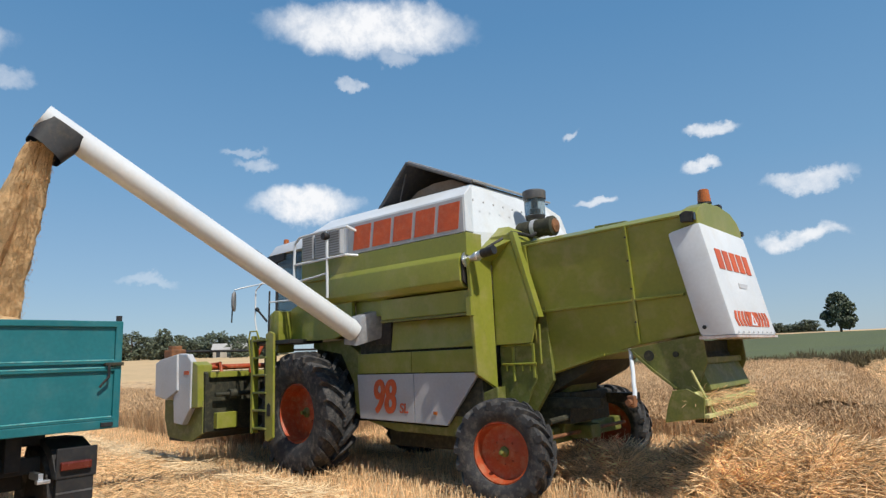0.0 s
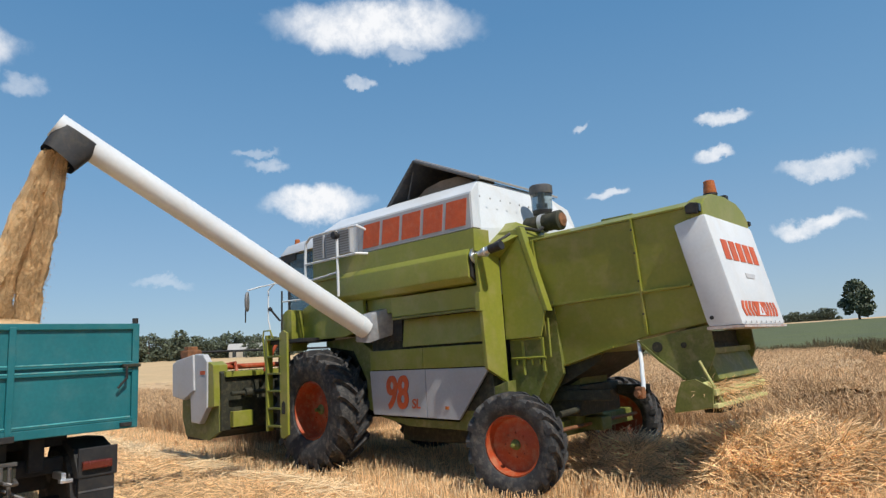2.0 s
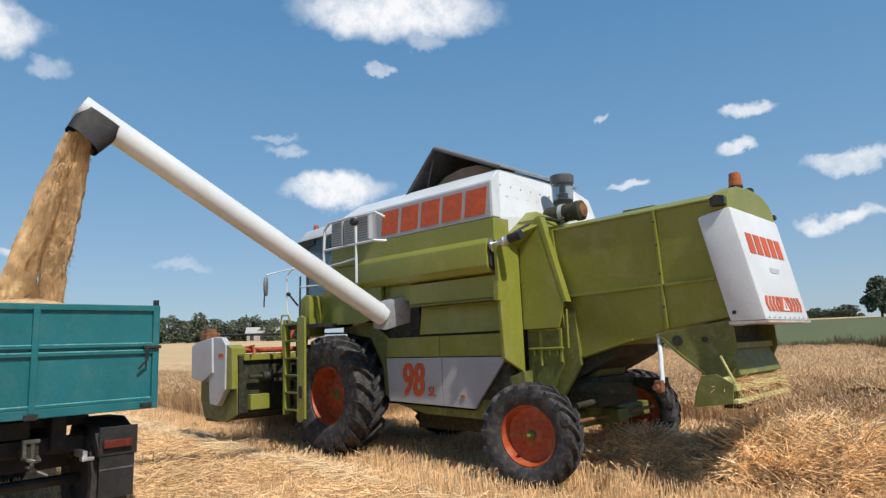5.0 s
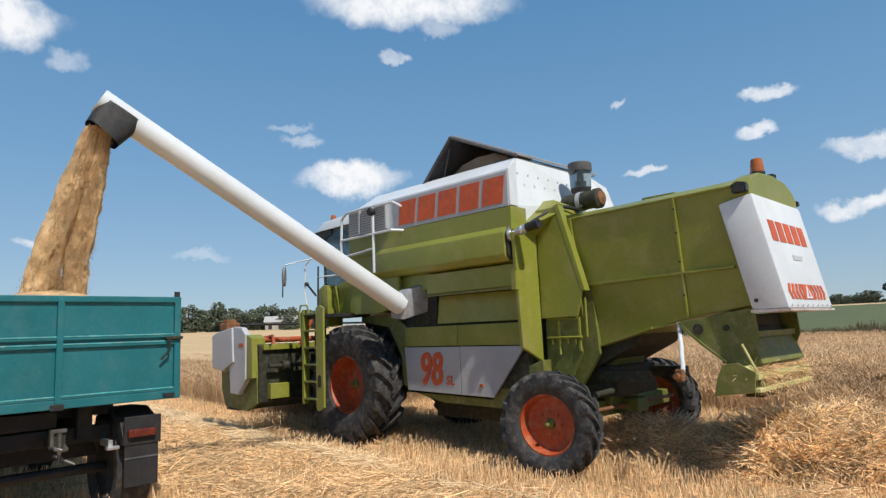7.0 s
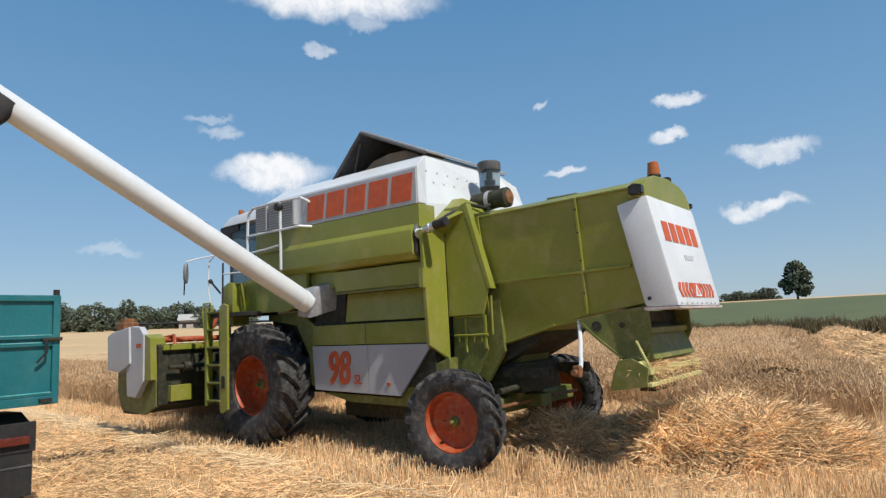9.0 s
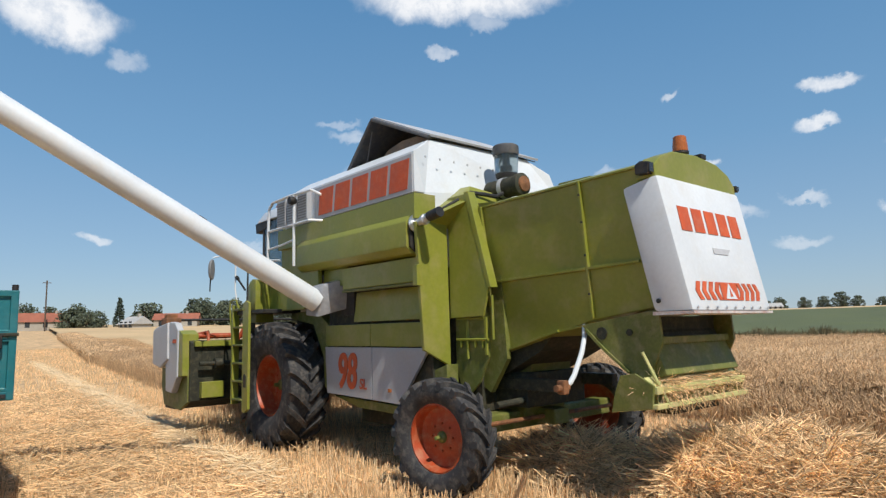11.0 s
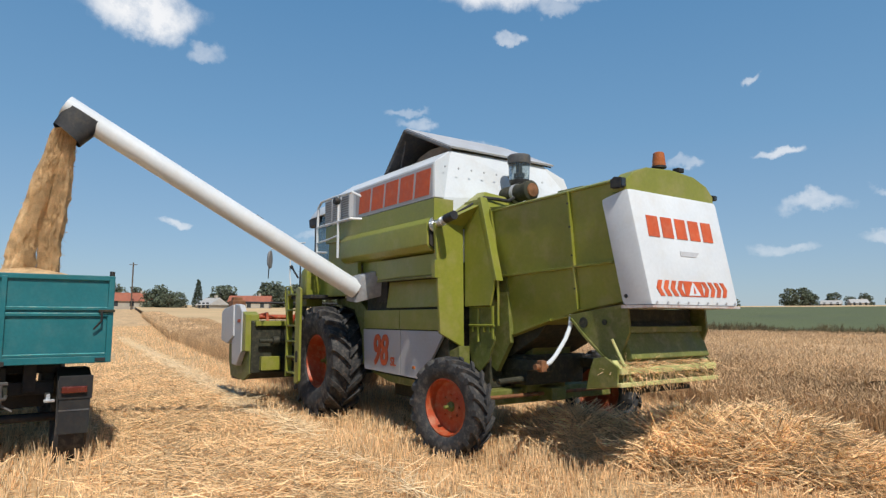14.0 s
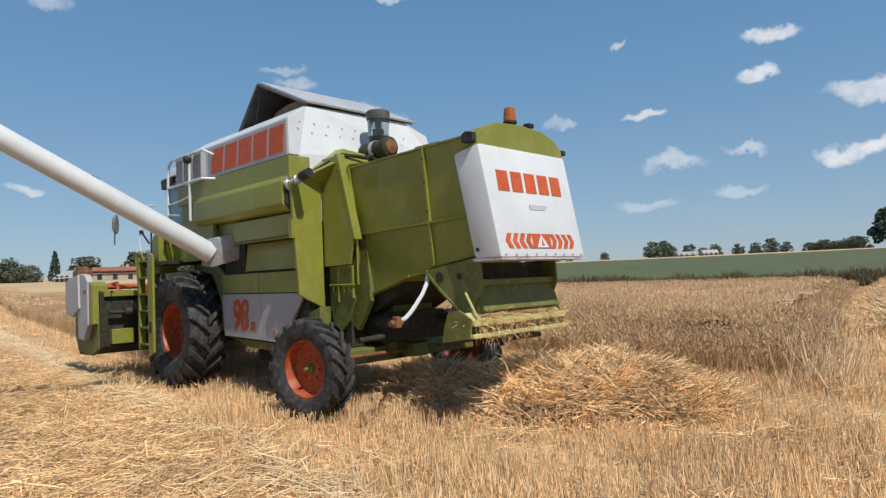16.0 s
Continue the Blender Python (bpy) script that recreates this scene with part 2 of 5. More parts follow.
M_LEAF = material("tree_leaves", (0.096, 0.115, 0.072), 0.75, vary=0.25, scale=0.3, grain=3, spread=0.5)
M_NEEDLE = material("spruce_needles", (0.05, 0.070, 0.048), 0.8, vary=0.25, scale=0.3, grain=3, spread=0.4)
M_TRAY = material("straw_dusted_green", (0.50, 0.49, 0.20), 0.8, vary=0.2, scale=6, grain=40, bump=0.002, dirt=(0.55, 0.42, 0.22), dirt_amount=0.8)
M_LOUVRE = material("louvre_grey", (0.20, 0.20, 0.20), 0.6, vary=0.12, scale=6, grain=40)
M_BARK = material("bark", (0.09, 0.065, 0.045), 0.95, vary=0.3, scale=3, grain=20, bump=0.02)
M_ROOF = material("clay_roof_tiles", (0.31, 0.105, 0.06), 0.85, vary=0.2, scale=1, grain=6)
M_PALEROOF = material("pale_sheet_roof", (0.40, 0.39, 0.37), 0.7, vary=0.1, scale=1, grain=6)
M_RENDER = material("rendered_wall", (0.36, 0.33, 0.28), 0.9, vary=0.12, scale=0.6, grain=5)
M_PANE = material("dark_window_pane", (0.03, 0.035, 0.04), 0.15, vary=0.1)

M_GLASS = bpy.data.materials.new("tinted_glass")
M_GLASS.use_nodes = True
_g = M_GLASS.node_tree.nodes["Principled BSDF"]
_g.inputs["Base Color"].default_value, _g.inputs["Roughness"].default_value = (0.35, 0.42, 0.44, 1), 0.03
_g.inputs["Transmission Weight"].default_value, _g.inputs["IOR"].default_value = 0.9, 1.45


# ---- mesh helpers ----
def mesh_of(bm, name):
    me = bpy.data.meshes.new(name)
    bmesh.ops.recalc_face_normals(bm, faces=bm.faces)
    bm.to_mesh(me)
    bm.free()
    return me


def part(name, bm, mat, parent, label="", smooth=False):
    """Links a bmesh as one mesh object under a thing or part."""
    me = mesh_of(bm, name)
    me.materials.append(mat)
    if smooth:
        for p in me.polygons:
            p.use_smooth = True
        me.set_sharp_from_angle(angle=radians(35))
    ob = new(name, me)
    ob.parent = parent
    if label:
        ob["label"] = label
    return ob


def thing(name, label, category, group="", kind=""):
    return tagged(new(name), label, category, group, kind)


def solid(name, bm, mat, label, category, group="", kind="", smooth=False):
    ob = part(name, bm, mat, None, "", smooth)
    return tagged(ob, label, category, group, kind)


def add_box(bm, x0, x1, y0, y1, z0, z1, bevel=0.0):
    r = bmesh.ops.create_cube(bm, size=1.0)
    for v in r["verts"]:
        v.co = Vector(((x0 + x1) / 2 + v.co.x * (x1 - x0), (y0 + y1) / 2 + v.co.y * (y1 - y0), (z0 + z1) / 2 + v.co.z * (z1 - z0)))
    if bevel:
        es = list({e for v in r["verts"] for e in v.link_edges})
        bmesh.ops.bevel(bm, geom=es, offset=bevel, segments=2, profile=0.6, affect="EDGES")
    return bm


def box(x0, x1, y0, y1, z0, z1, bevel=0.0):
    return add_box(bmesh.new(), x0, x1, y0, y1, z0, z1, bevel)


def add_prism(bm, pts, y0, y1, bevel=0.0, axis="y"):
    """Extrudes an outline. axis y: points (x, z); axis x: points (y, z); axis z: points (x, y)."""
    def at(p, d):
        return {"y": (p[0], d, p[1]), "x": (d, p[0], p[1]), "z": (p[0], p[1], d)}[axis]
    a = [bm.verts.new(at(p, y0)) for p in pts]
    b = [bm.verts.new(at(p, y1)) for p in pts]
    fs = [bm.faces.new(a), bm.faces.new(list(reversed(b)))]
    n = len(pts)
    for i in range(n):
        fs.append(bm.faces.new((a[i], b[i], b[(i + 1) % n], a[(i + 1) % n])))
    bmesh.ops.recalc_face_normals(bm, faces=fs)
    if bevel:
        es = list({e for f in fs for e in f.edges})
        bmesh.ops.bevel(bm, geom=es, offset=bevel, segments=2, profile=0.6, affect="EDGES")
    return bm


def prism(pts, y0, y1, bevel=0.0, axis="y"):
    return add_prism(bmesh.new(), pts, y0, y1, bevel, axis)


def add_hull(bm, a, b, bevel=0.0):
    """A block between two quads of four corners each."""
    va, vb = [bm.verts.new(p) for p in a], [bm.verts.new(p) for p in b]
    fs = [bm.faces.new(va), bm.faces.new(list(reversed(vb)))]
    for i in range(len(a)):
        j = (i + 1) % len(a)
        fs.append(bm.faces.new((va[i], vb[i], vb[j], va[j])))
    bmesh.ops.recalc_face_normals(bm, faces=fs)
    if bevel:
        bmesh.ops.bevel(bm, geom=list({e for f in fs for e in f.edges}), offset=bevel, segments=2, profile=0.6, affect="EDGES")
    return bm


def add_tube(bm, pts, r, n=10, caps=True, radii=None):
    """A round bar along a line of points."""
    pts = [Vector(p) for p in pts]
    rings = []
    side = None
    for i, p in enumerate(pts):
        d = (pts[min(i + 1, len(pts) - 1)] - pts[max(i - 1, 0)]).normalized()
        if side is None:
            side = d.orthogonal().normalized()
        side = (side - d * side.dot(d)).normalized()
        up = d.cross(side)
        rad = radii[i] if radii else r
        rings.append([bm.verts.new(p + (side * math.cos(2 * math.pi * k / n) + up * math.sin(2 * math.pi * k / n)) * rad) for k in range(n)])
    for a, b in zip(rings, rings[1:]):
        for k in range(n):
            bm.faces.new((a[k], a[(k + 1) % n], b[(k + 1) % n], b[k]))
    if caps:
        bm.faces.new(list(reversed(rings[0])))
        bm.faces.new(rings[-1])
    return bm


def tube(pts, r, n=10, caps=True, radii=None):
    return add_tube(bmesh.new(), pts, r, n, caps, radii)


def lathe(profile, n=40, closed=False):
    """Turns (radius, y) points round the y axis."""
    bm = bmesh.new()
    rings = []
    for k in range(n):
        a = 2 * math.pi * k / n
        rings.append([bm.verts.new((r * math.cos(a), y, r * math.sin(a))) for r, y in profile])
    m = len(profile)
    for k in range(n):
        a, b = rings[k], rings[(k + 1) % n]
        for i in range(m if closed else m - 1):
            j = (i + 1) % m
            bm.faces.new((a[i], a[j], b[j], b[i]))
    bmesh.ops.remove_doubles(bm, verts=bm.verts, dist=1e-5)
    return bm


def moved(bm, m):
    bmesh.ops.transform(bm, matrix=m, verts=bm.verts)
    return bm


def quads_mesh(name, verts, quads):
    """A mesh from large arrays of corners and four-sided faces."""
    me = bpy.data.meshes.new(name)
    me.vertices.add(len(verts))
    me.vertices.foreach_set("co", np.ascontiguousarray(verts, dtype=np.float32).ravel())
    me.loops.add(quads.size)
    me.loops.foreach_set("vertex_index", np.ascontiguousarray(quads, dtype=np.int32).ravel())
    me.polygons.add(len(quads))
    me.polygons.foreach_set("loop_start", np.arange(0, quads.size, 4, dtype=np.int32))
    me.update(calc_edges=True)
    return me


rng = np.random.default_rng(7)


def stalk_arrays(base, way, length, width, taper=0.6):
    """Three-sided thin stalks: base points, directions, lengths and widths to corners and faces."""
    n = len(base)
    way = way / np.linalg.norm(way, axis=1, keepdims=True)
    ref = np.where(np.abs(way[:, 2:3]) > 0.9, [[1.0, 0, 0]], [[0, 0, 1.0]])
    s = np.cross(way, ref); s /= np.linalg.norm(s, axis=1, keepdims=True)
    u = np.cross(way, s)
    tip = base + way * length[:, None]
    v = np.empty((n, 6, 3))
    turn = rng.uniform(0, 2 * np.pi, n)
    for k in range(3):
        a = turn + 2 * np.pi * k / 3
        off = (s * np.cos(a)[:, None] + u * np.sin(a)[:, None]) * width[:, None] / 2
        v[:, k], v[:, 3 + k] = base + off, tip + off * taper
    i = np.arange(n)[:, None] * 6
    f = np.concatenate([i + np.array([[0, 1, 4, 3]]), i + np.array([[1, 2, 5, 4]]), i + np.array([[2, 0, 3, 5]])])
    return v.reshape(-1, 3), f


def stalk_object(name, sets, mat, label, category):
    vs, fs, k = [], [], 0
    for v, f in sets:
        vs.append(v); fs.append(f + k); k += len(v)
    me = quads_mesh(name, np.concatenate(vs), np.concatenate(fs))
    me.materials.append(mat)
    return tagged(new(name, me), label, category, kind="stuff")


# ---- ground ----
CENTRE = np.array((6.0, 0.0))


def rise(x, y):
    """Height of the land: level round the machine, then a slow rise to the skyline, which stays just over eye level."""
    r = np.hypot(np.asarray(x, float) - CENTRE[0], np.asarray(y, float) - CENTRE[1])
    return np.where(r < 42, 0.0, np.where(r < 250, (r - 42) * 0.0264, 5.49 + (r - 250) * 0.0156))


def near_edge(x):
    """The standing crop begins beyond this y: in front of the header, then behind it."""
    x = np.asarray(x, float)
    return np.where(x < -3.3, 1.0 - 0.136 * (x + 3.0), 5.1 - 0.135 * (x - 7.4))


def right_edge(y):
    return 7.42 - 0.195 * (np.asarray(y, float) - 4.8)


def far_edge(x):
    x = np.asarray(x, float)
    return np.where(x > -24, 37.0 + 0.06 * x, 37.0 - (x + 24) * 1.15)


def in_crop(x, y):
    return (y > near_edge(x)) & (x < right_edge(y)) & (y < far_edge(x)) & (x > -190)


def polar_sheet(name, rings, steps, mat, lift, keep, rough=0.0, label="", category="ground"):
    bm = bmesh.new()
    rows = []
    for r in rings:
        row = []
        for k in range(steps):
            a = 2 * math.pi * k / steps
            x, y = CENTRE[0] + r * math.cos(a), CENTRE[1] + r * math.sin(a)
            z = float(rise(x, y)) + lift + (noise.noise((x * 0.9, y * 0.9, lift)) * rough if r < 60 else 0)
            row.append(bm.verts.new((x, y, z)))
        rows.append(row)
    for a, b in zip(rows, rows[1:]):
        for k in range(steps):
            j = (k + 1) % steps
            c = (a[k].co + a[j].co + b[k].co + b[j].co) / 4
            if keep(c.x, c.y):
                bm.faces.new((a[k], a[j], b[j], b[k]))
    loose = [v for v in bm.verts if not v.link_faces]
    bmesh.ops.delete(bm, geom=loose, context="VERTS")
    return solid(name, bm, mat, label, category, kind="structure", smooth=True)


near_rings = [0.01] + [0.5 * i for i in range(1, 40)]
far_rings = [20 * 1.06 ** i for i in range(0, 92)]
polar_sheet("ground", near_rings + far_rings, 160, M_SOIL, 0.0, lambda x, y: True, 0.05, "pale straw-littered stubble field with dry soil", "ground")
polar_sheet("far_field", [40 * 1.03 ** i for i in range(0, 84)], 420, M_FARWHEAT, 0.62, lambda x, y: x < -36 and y > float(near_edge(x)) + 0.6 and not (y > far_edge(x)), 0.0, "far pale ripe cereal field below the trees", "field")
polar_sheet("green_field", [30 * 1.035 ** i for i in range(0, 110)], 260, M_FIELD, 0.5, lambda x, y: y > far_edge(x) + 2.0 and math.hypot(x - 6, y) < 214 and y > 20, 0.0, "green field of young crop beyond the cereal", "field")

polar_sheet("far_track", [212 * 1.015 ** i for i in range(0, 15)], 260, M_FARWHEAT, 0.52, lambda x, y: y > 60 and y > far_edge(x), 0.0, "pale dry strip of land along the skyline", "field")

# Canopy of the standing cereal, below the tips of the ears.
bm = bmesh.new()
STEP = 0.5
grid = {}
for i in range(-80, 18):
    for j in range(2, 90):
        x, y = i * STEP, j * STEP
        if in_crop(x, y) and in_crop(x + 1.0, y - 0.9) and in_crop(x, y - 1.0):
            z = 0.60 + float(rise(x, y)) + 0.10 * noise.noise((x * 0.8, y * 0.8, 3)) + 0.08 * random.uniform(-1, 1)
            grid[i, j] = bm.verts.new((x + random.uniform(-.1, .1), y + random.uniform(-.1, .1), z))
for (i, j), v in grid.items():
    q = [grid.get(k) for k in ((i + 1, j), (i + 1, j + 1), (i, j + 1))]
    if all(q):
        bm.faces.new((v, *q))
solid("standing_cereal_canopy", bm, M_CANOPY, "dense brown-gold canopy of ripe standing cereal", "crop", kind="stuff")


# ---- combine harvester ----
C = 1.42
combine = thing("combine_harvester", "green and white combine harvester with red rims, unloading its grain", "combine harvester")


def cpart(name, bm, mat, label="", smooth=False, parent=None):
    return part(name, bm, mat, parent or combine, label, smooth)


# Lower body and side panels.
cpart("chassis", add_box(add_box(box(0.3, 3.5, 0.75, 2.1, 0.75, 1.5), 0.95, 3.1, 0.42, 2.42, 0.9, 2.9), -0.2, 0.95, 0.55, 2.3, 1.0, 1.9), M_DARK, "grimy chassis and threshing body, shade put into its dark colour")
cpart("side_panel", prism([(0.99, 0.83), (2.024, 0.805), (2.024, 1.42), (0.94, 1.42)], 0.36, 0.40, 0.006), M_GREY, "pale grey lower side panel")
cpart("side_panel", prism([(2.034, 0.805), (2.57, 0.79), (3.10, 1.42), (2.034, 1.42)], 0.36, 0.40, 0.006), M_GREY, "pale grey lower side panel, cut at a slant")
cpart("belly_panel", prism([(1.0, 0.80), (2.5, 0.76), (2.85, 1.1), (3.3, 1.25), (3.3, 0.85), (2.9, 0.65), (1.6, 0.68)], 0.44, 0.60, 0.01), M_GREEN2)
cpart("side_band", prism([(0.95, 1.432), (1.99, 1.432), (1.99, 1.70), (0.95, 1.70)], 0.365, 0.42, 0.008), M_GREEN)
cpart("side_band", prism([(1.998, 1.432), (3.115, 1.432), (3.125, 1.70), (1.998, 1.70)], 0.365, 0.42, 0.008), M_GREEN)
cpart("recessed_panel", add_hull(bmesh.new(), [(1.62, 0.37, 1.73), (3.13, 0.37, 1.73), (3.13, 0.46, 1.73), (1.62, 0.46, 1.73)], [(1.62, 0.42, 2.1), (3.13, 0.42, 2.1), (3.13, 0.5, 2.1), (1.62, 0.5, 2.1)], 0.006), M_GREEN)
# Added wedge that draws the triangle of sunlight on the panel.
cpart("sun_patch_wedge", prism([(2.72, 1.735), (3.12, 1.735), (3.12, 1.86)], 0.345, 0.372), M_GREEN, "green wedge added in the shape of a sunlit patch")
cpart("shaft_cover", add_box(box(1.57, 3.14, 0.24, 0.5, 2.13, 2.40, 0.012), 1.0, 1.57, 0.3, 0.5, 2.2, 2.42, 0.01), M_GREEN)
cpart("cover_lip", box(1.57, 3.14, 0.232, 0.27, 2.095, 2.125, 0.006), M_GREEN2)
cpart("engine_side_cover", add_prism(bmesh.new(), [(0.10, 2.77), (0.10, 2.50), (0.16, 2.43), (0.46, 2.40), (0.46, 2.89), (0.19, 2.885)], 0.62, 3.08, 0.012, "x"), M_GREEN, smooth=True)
# Black plate paints the shade inside the open cover end.
cpart("cover_end_shade", prism([(0.13, 2.76), (0.13, 2.50), (0.2, 2.45), (0.44, 2.42), (0.44, 2.86), (0.2, 2.86)], 3.082, 3.11, 0.0, "x"), M_BLACK, "black plate for the dark open end of the side cover")
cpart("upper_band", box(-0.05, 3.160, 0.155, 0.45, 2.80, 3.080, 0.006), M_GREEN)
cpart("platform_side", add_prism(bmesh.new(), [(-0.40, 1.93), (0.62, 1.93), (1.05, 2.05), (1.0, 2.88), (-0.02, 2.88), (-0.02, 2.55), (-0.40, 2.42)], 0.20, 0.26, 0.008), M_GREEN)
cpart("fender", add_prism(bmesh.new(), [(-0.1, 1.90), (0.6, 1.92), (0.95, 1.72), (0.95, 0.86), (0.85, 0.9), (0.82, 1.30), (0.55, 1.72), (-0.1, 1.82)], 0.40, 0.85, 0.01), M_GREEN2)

# Grain tank and its lids.
TANK = [(0.165, 3.09), (0.165, 3.545), (0.52, 3.775), (1.2, 3.80), (2.20, 3.80), (2.50, 3.62), (2.60, 3.30), (2.60, 2.3), (0.5, 2.3), (0.30, 2.75), (0.30, 3.09)]
cpart("grain_tank", add_hull(bmesh.new(), [(3.157 - max(0.0, z - 3.54) * 0.75, y, z) for y, z in TANK], [(0.20, y, z) for y, z in TANK], 0.012), M_WHITE, "white sheet-steel grain tank")
cpart("tank_front", add_hull(bmesh.new(), [(0.20, 0.17, 3.1), (0.20, 2.6, 3.1), (0.20, 2.5, 3.66), (0.20, 0.17, 3.54)], [(-0.12, 0.3, 3.1), (-0.12, 2.5, 3.1), (0.0, 2.4, 3.56), (0.0, 0.3, 3.56)], 0.01), M_WHITE)
cpart("name_panel", box(1.02, 3.13, 0.153, 0.17, 3.085, 3.515, 0.003), M_GREY, "grey name panel with orange-red blocks")
lid_y0, lid_y1 = 0.50, 2.36


def lid_plate(x0, z0, x1, z1, thick):
    nx, nz = (z1 - z0), -(x1 - x0)
    l = math.hypot(nx, nz); nx, nz = nx / l * thick, nz / l * thick
    return prism([(x0, z0), (x1, z1), (x1 + nx, z1 + nz), (x0 + nx, z0 + nz)], lid_y0, lid_y1, 0.004)


cpart("tank_lid", lid_plate(3.02, 3.80, 1.90, 4.31, 0.03), M_LIDTOP, "open grey sheet-steel tank lid")
# Dark plate added below the lid for the shade of its underside.
cpart("lid_shade_plate", lid_plate(2.98, 3.79, 1.90, 4.275, 0.012), M_DARK)
# The front lid takes the dark spout colour as underside shade.
cpart("tank_lid", lid_plate(1.16, 3.60, 1.885, 4.31, -0.03), M_SPOUT, "open grey sheet-steel tank lid, its underside darkened for shade")
cpart("lid_rim", add_tube(add_tube(bmesh.new(), [(3.02, lid_y0, 3.79), (1.89, lid_y0 - 0.01, 4.30)], 0.022, 8), [(1.89, lid_y0 - 0.01, 4.30), (1.15, lid_y0, 3.59)], 0.022, 8), M_SPOUT)
cpart("lid_gusset", add_prism(bmesh.new(), [(1.40, 3.7), (2.85, 3.7), (2.62, 3.93), (2.40, 4.02), (2.10, 4.03), (1.80, 3.98), (1.55, 3.84)], 0.80, 2.1, 0.03), M_CANVAS, "dusty brown canvas under the lids")
cpart("lid_prop", tube([(1.62, 0.56, 3.62), (1.80, 0.56, 4.18)], 0.012, 6), M_SPOUT)
for i in range(9):
    cpart("rivet", moved(lathe([(0.0, -0.006), (0.013, -0.004), (0.015, 0.0)], 8), Matrix.Translation((3.160, 0.32 + i * 0.21, 3.50)) @ Matrix.Rotation(radians(90), 4, "Z")), M_GREY)
cpart("tank_shoulder", add_hull(bmesh.new(), [(3.10, 0.17, 2.72), (3.10, 0.85, 3.22), (3.10, 2.4, 3.1), (3.10, 2.4, 2.5)], [(3.50, 0.60, 2.98), (3.30, 0.85, 3.21), (3.30, 2.2, 3.08), (3.62, 2.2, 2.6)], 0.008), M_GREEN)

# Bright corner post and gusset plate.
cpart("corner_post", add_hull(bmesh.new(), [(3.14, 0.15, 2.76), (3.19, 0.15, 2.76), (3.19, 0.58, 2.98), (3.14, 0.58, 2.98)], [(3.12, 0.25, 1.40), (3.17, 0.25, 1.40), (3.21, 0.58, 1.22), (3.16, 0.58, 1.22)], 0.008), M_GREEN, "sunlit bright green corner post")
cpart("post_step", box(3.11, 3.185, 0.155, 0.40, 2.08, 2.30, 0.006), M_GREEN)
cpart("gusset_plate", prism([(3.19, 3.06), (3.47, 3.06), (3.79, 2.04), (3.70, 1.74), (3.19, 1.73)], 0.60, 0.63, 0.006), M_GREEN)
cpart("gusset_flange", add_hull(bmesh.new(), [(3.46, 0.595, 3.08), (3.53, 0.595, 3.08), (3.53, 0.70, 3.08), (3.46, 0.70, 3.08)], [(3.785, 0.595, 2.03), (3.83, 0.595, 2.03), (3.83, 0.70, 2.03), (3.785, 0.70, 2.03)], 0.005), M_GREEN)
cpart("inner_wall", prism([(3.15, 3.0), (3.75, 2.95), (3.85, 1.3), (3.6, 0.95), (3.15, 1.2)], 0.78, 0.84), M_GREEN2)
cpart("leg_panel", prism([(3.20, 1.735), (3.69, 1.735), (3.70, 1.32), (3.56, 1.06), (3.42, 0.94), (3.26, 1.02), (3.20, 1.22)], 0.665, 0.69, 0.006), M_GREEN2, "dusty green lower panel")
cpart("panel_edge", box(3.668, 3.70, 0.64, 0.664, 1.34, 1.73, 0.004), M_GREEN)
cpart("step_bracket", add_tube(add_tube(add_tube(add_tube(bmesh.new(), [(3.24, 0.645, 1.50), (3.72, 0.645, 1.50)], 0.016, 6), [(3.78, 0.66, 1.95), (3.78, 0.66, 1.50)], 0.014, 6), [(3.24, 0.65, 1.72), (3.66, 0.65, 1.72)], 0.012, 6), [(3.40, 0.66, 1.7), (3.40, 0.66, 1.3)], 0.02, 6), M_GREEN)
for i in range(4):
    cpart("bracket_tooth", box(3.30 + 0.11 * i, 3.315 + 0.11 * i, 0.635, 0.66, 1.42, 1.50), M_GREEN)

# Straw walker housing behind.
SIDE = [(3.58, 2.91), (5.60, 2.955), (5.58, 1.76), (4.86, 1.655), (3.70, 1.34)]


def lean(z):
    """The side walls of the straw housing draw in towards the bottom."""
    return 0.710 + (2.91 - z) * 0.092


def on_side(outline, outer, inner, bevel=0.0):
    """A strip on the leaning side wall: outline in x and z, standing out by outer and reaching in by inner."""
    return add_hull(bmesh.new(), [(x, lean(z) - outer, z) for x, z in outline], [(x, lean(z) + inner, z) for x, z in outline], bevel)


cpart("straw_housing", add_hull(bmesh.new(), [(x, lean(z), z) for x, z in SIDE], [(x, 2 * C - lean(z), z) for x, z in SIDE], 0.012), M_GREEN)
cpart("housing_roof", add_hull(bmesh.new(), [(3.56, 0.69, 2.90), (3.56, 1.02, 3.01), (3.56, 1.82, 3.01), (3.56, 2.15, 2.90)], [(5.60, 0.69, 2.945), (5.60, 1.06, 3.07), (5.60, 1.78, 3.07), (5.60, 2.15, 2.945)], 0.01), M_GREEN, smooth=True)
cpart("roof_edge", on_side([(3.56, 2.885), (5.50, 2.925), (5.50, 2.945), (3.56, 2.905)], 0.022, 0.02, 0.004), M_GREEN)
cpart("housing_rib", on_side([(4.895, 1.68), (4.925, 1.68), (4.925, 2.93), (4.895, 2.93)], 0.034, 0.012, 0.006), M_GREEN)
cpart("housing_rib", on_side([(3.63, 1.36), (3.67, 1.36), (3.64, 2.90), (3.60, 2.90)], 0.038, 0.012, 0.006), M_GREEN)
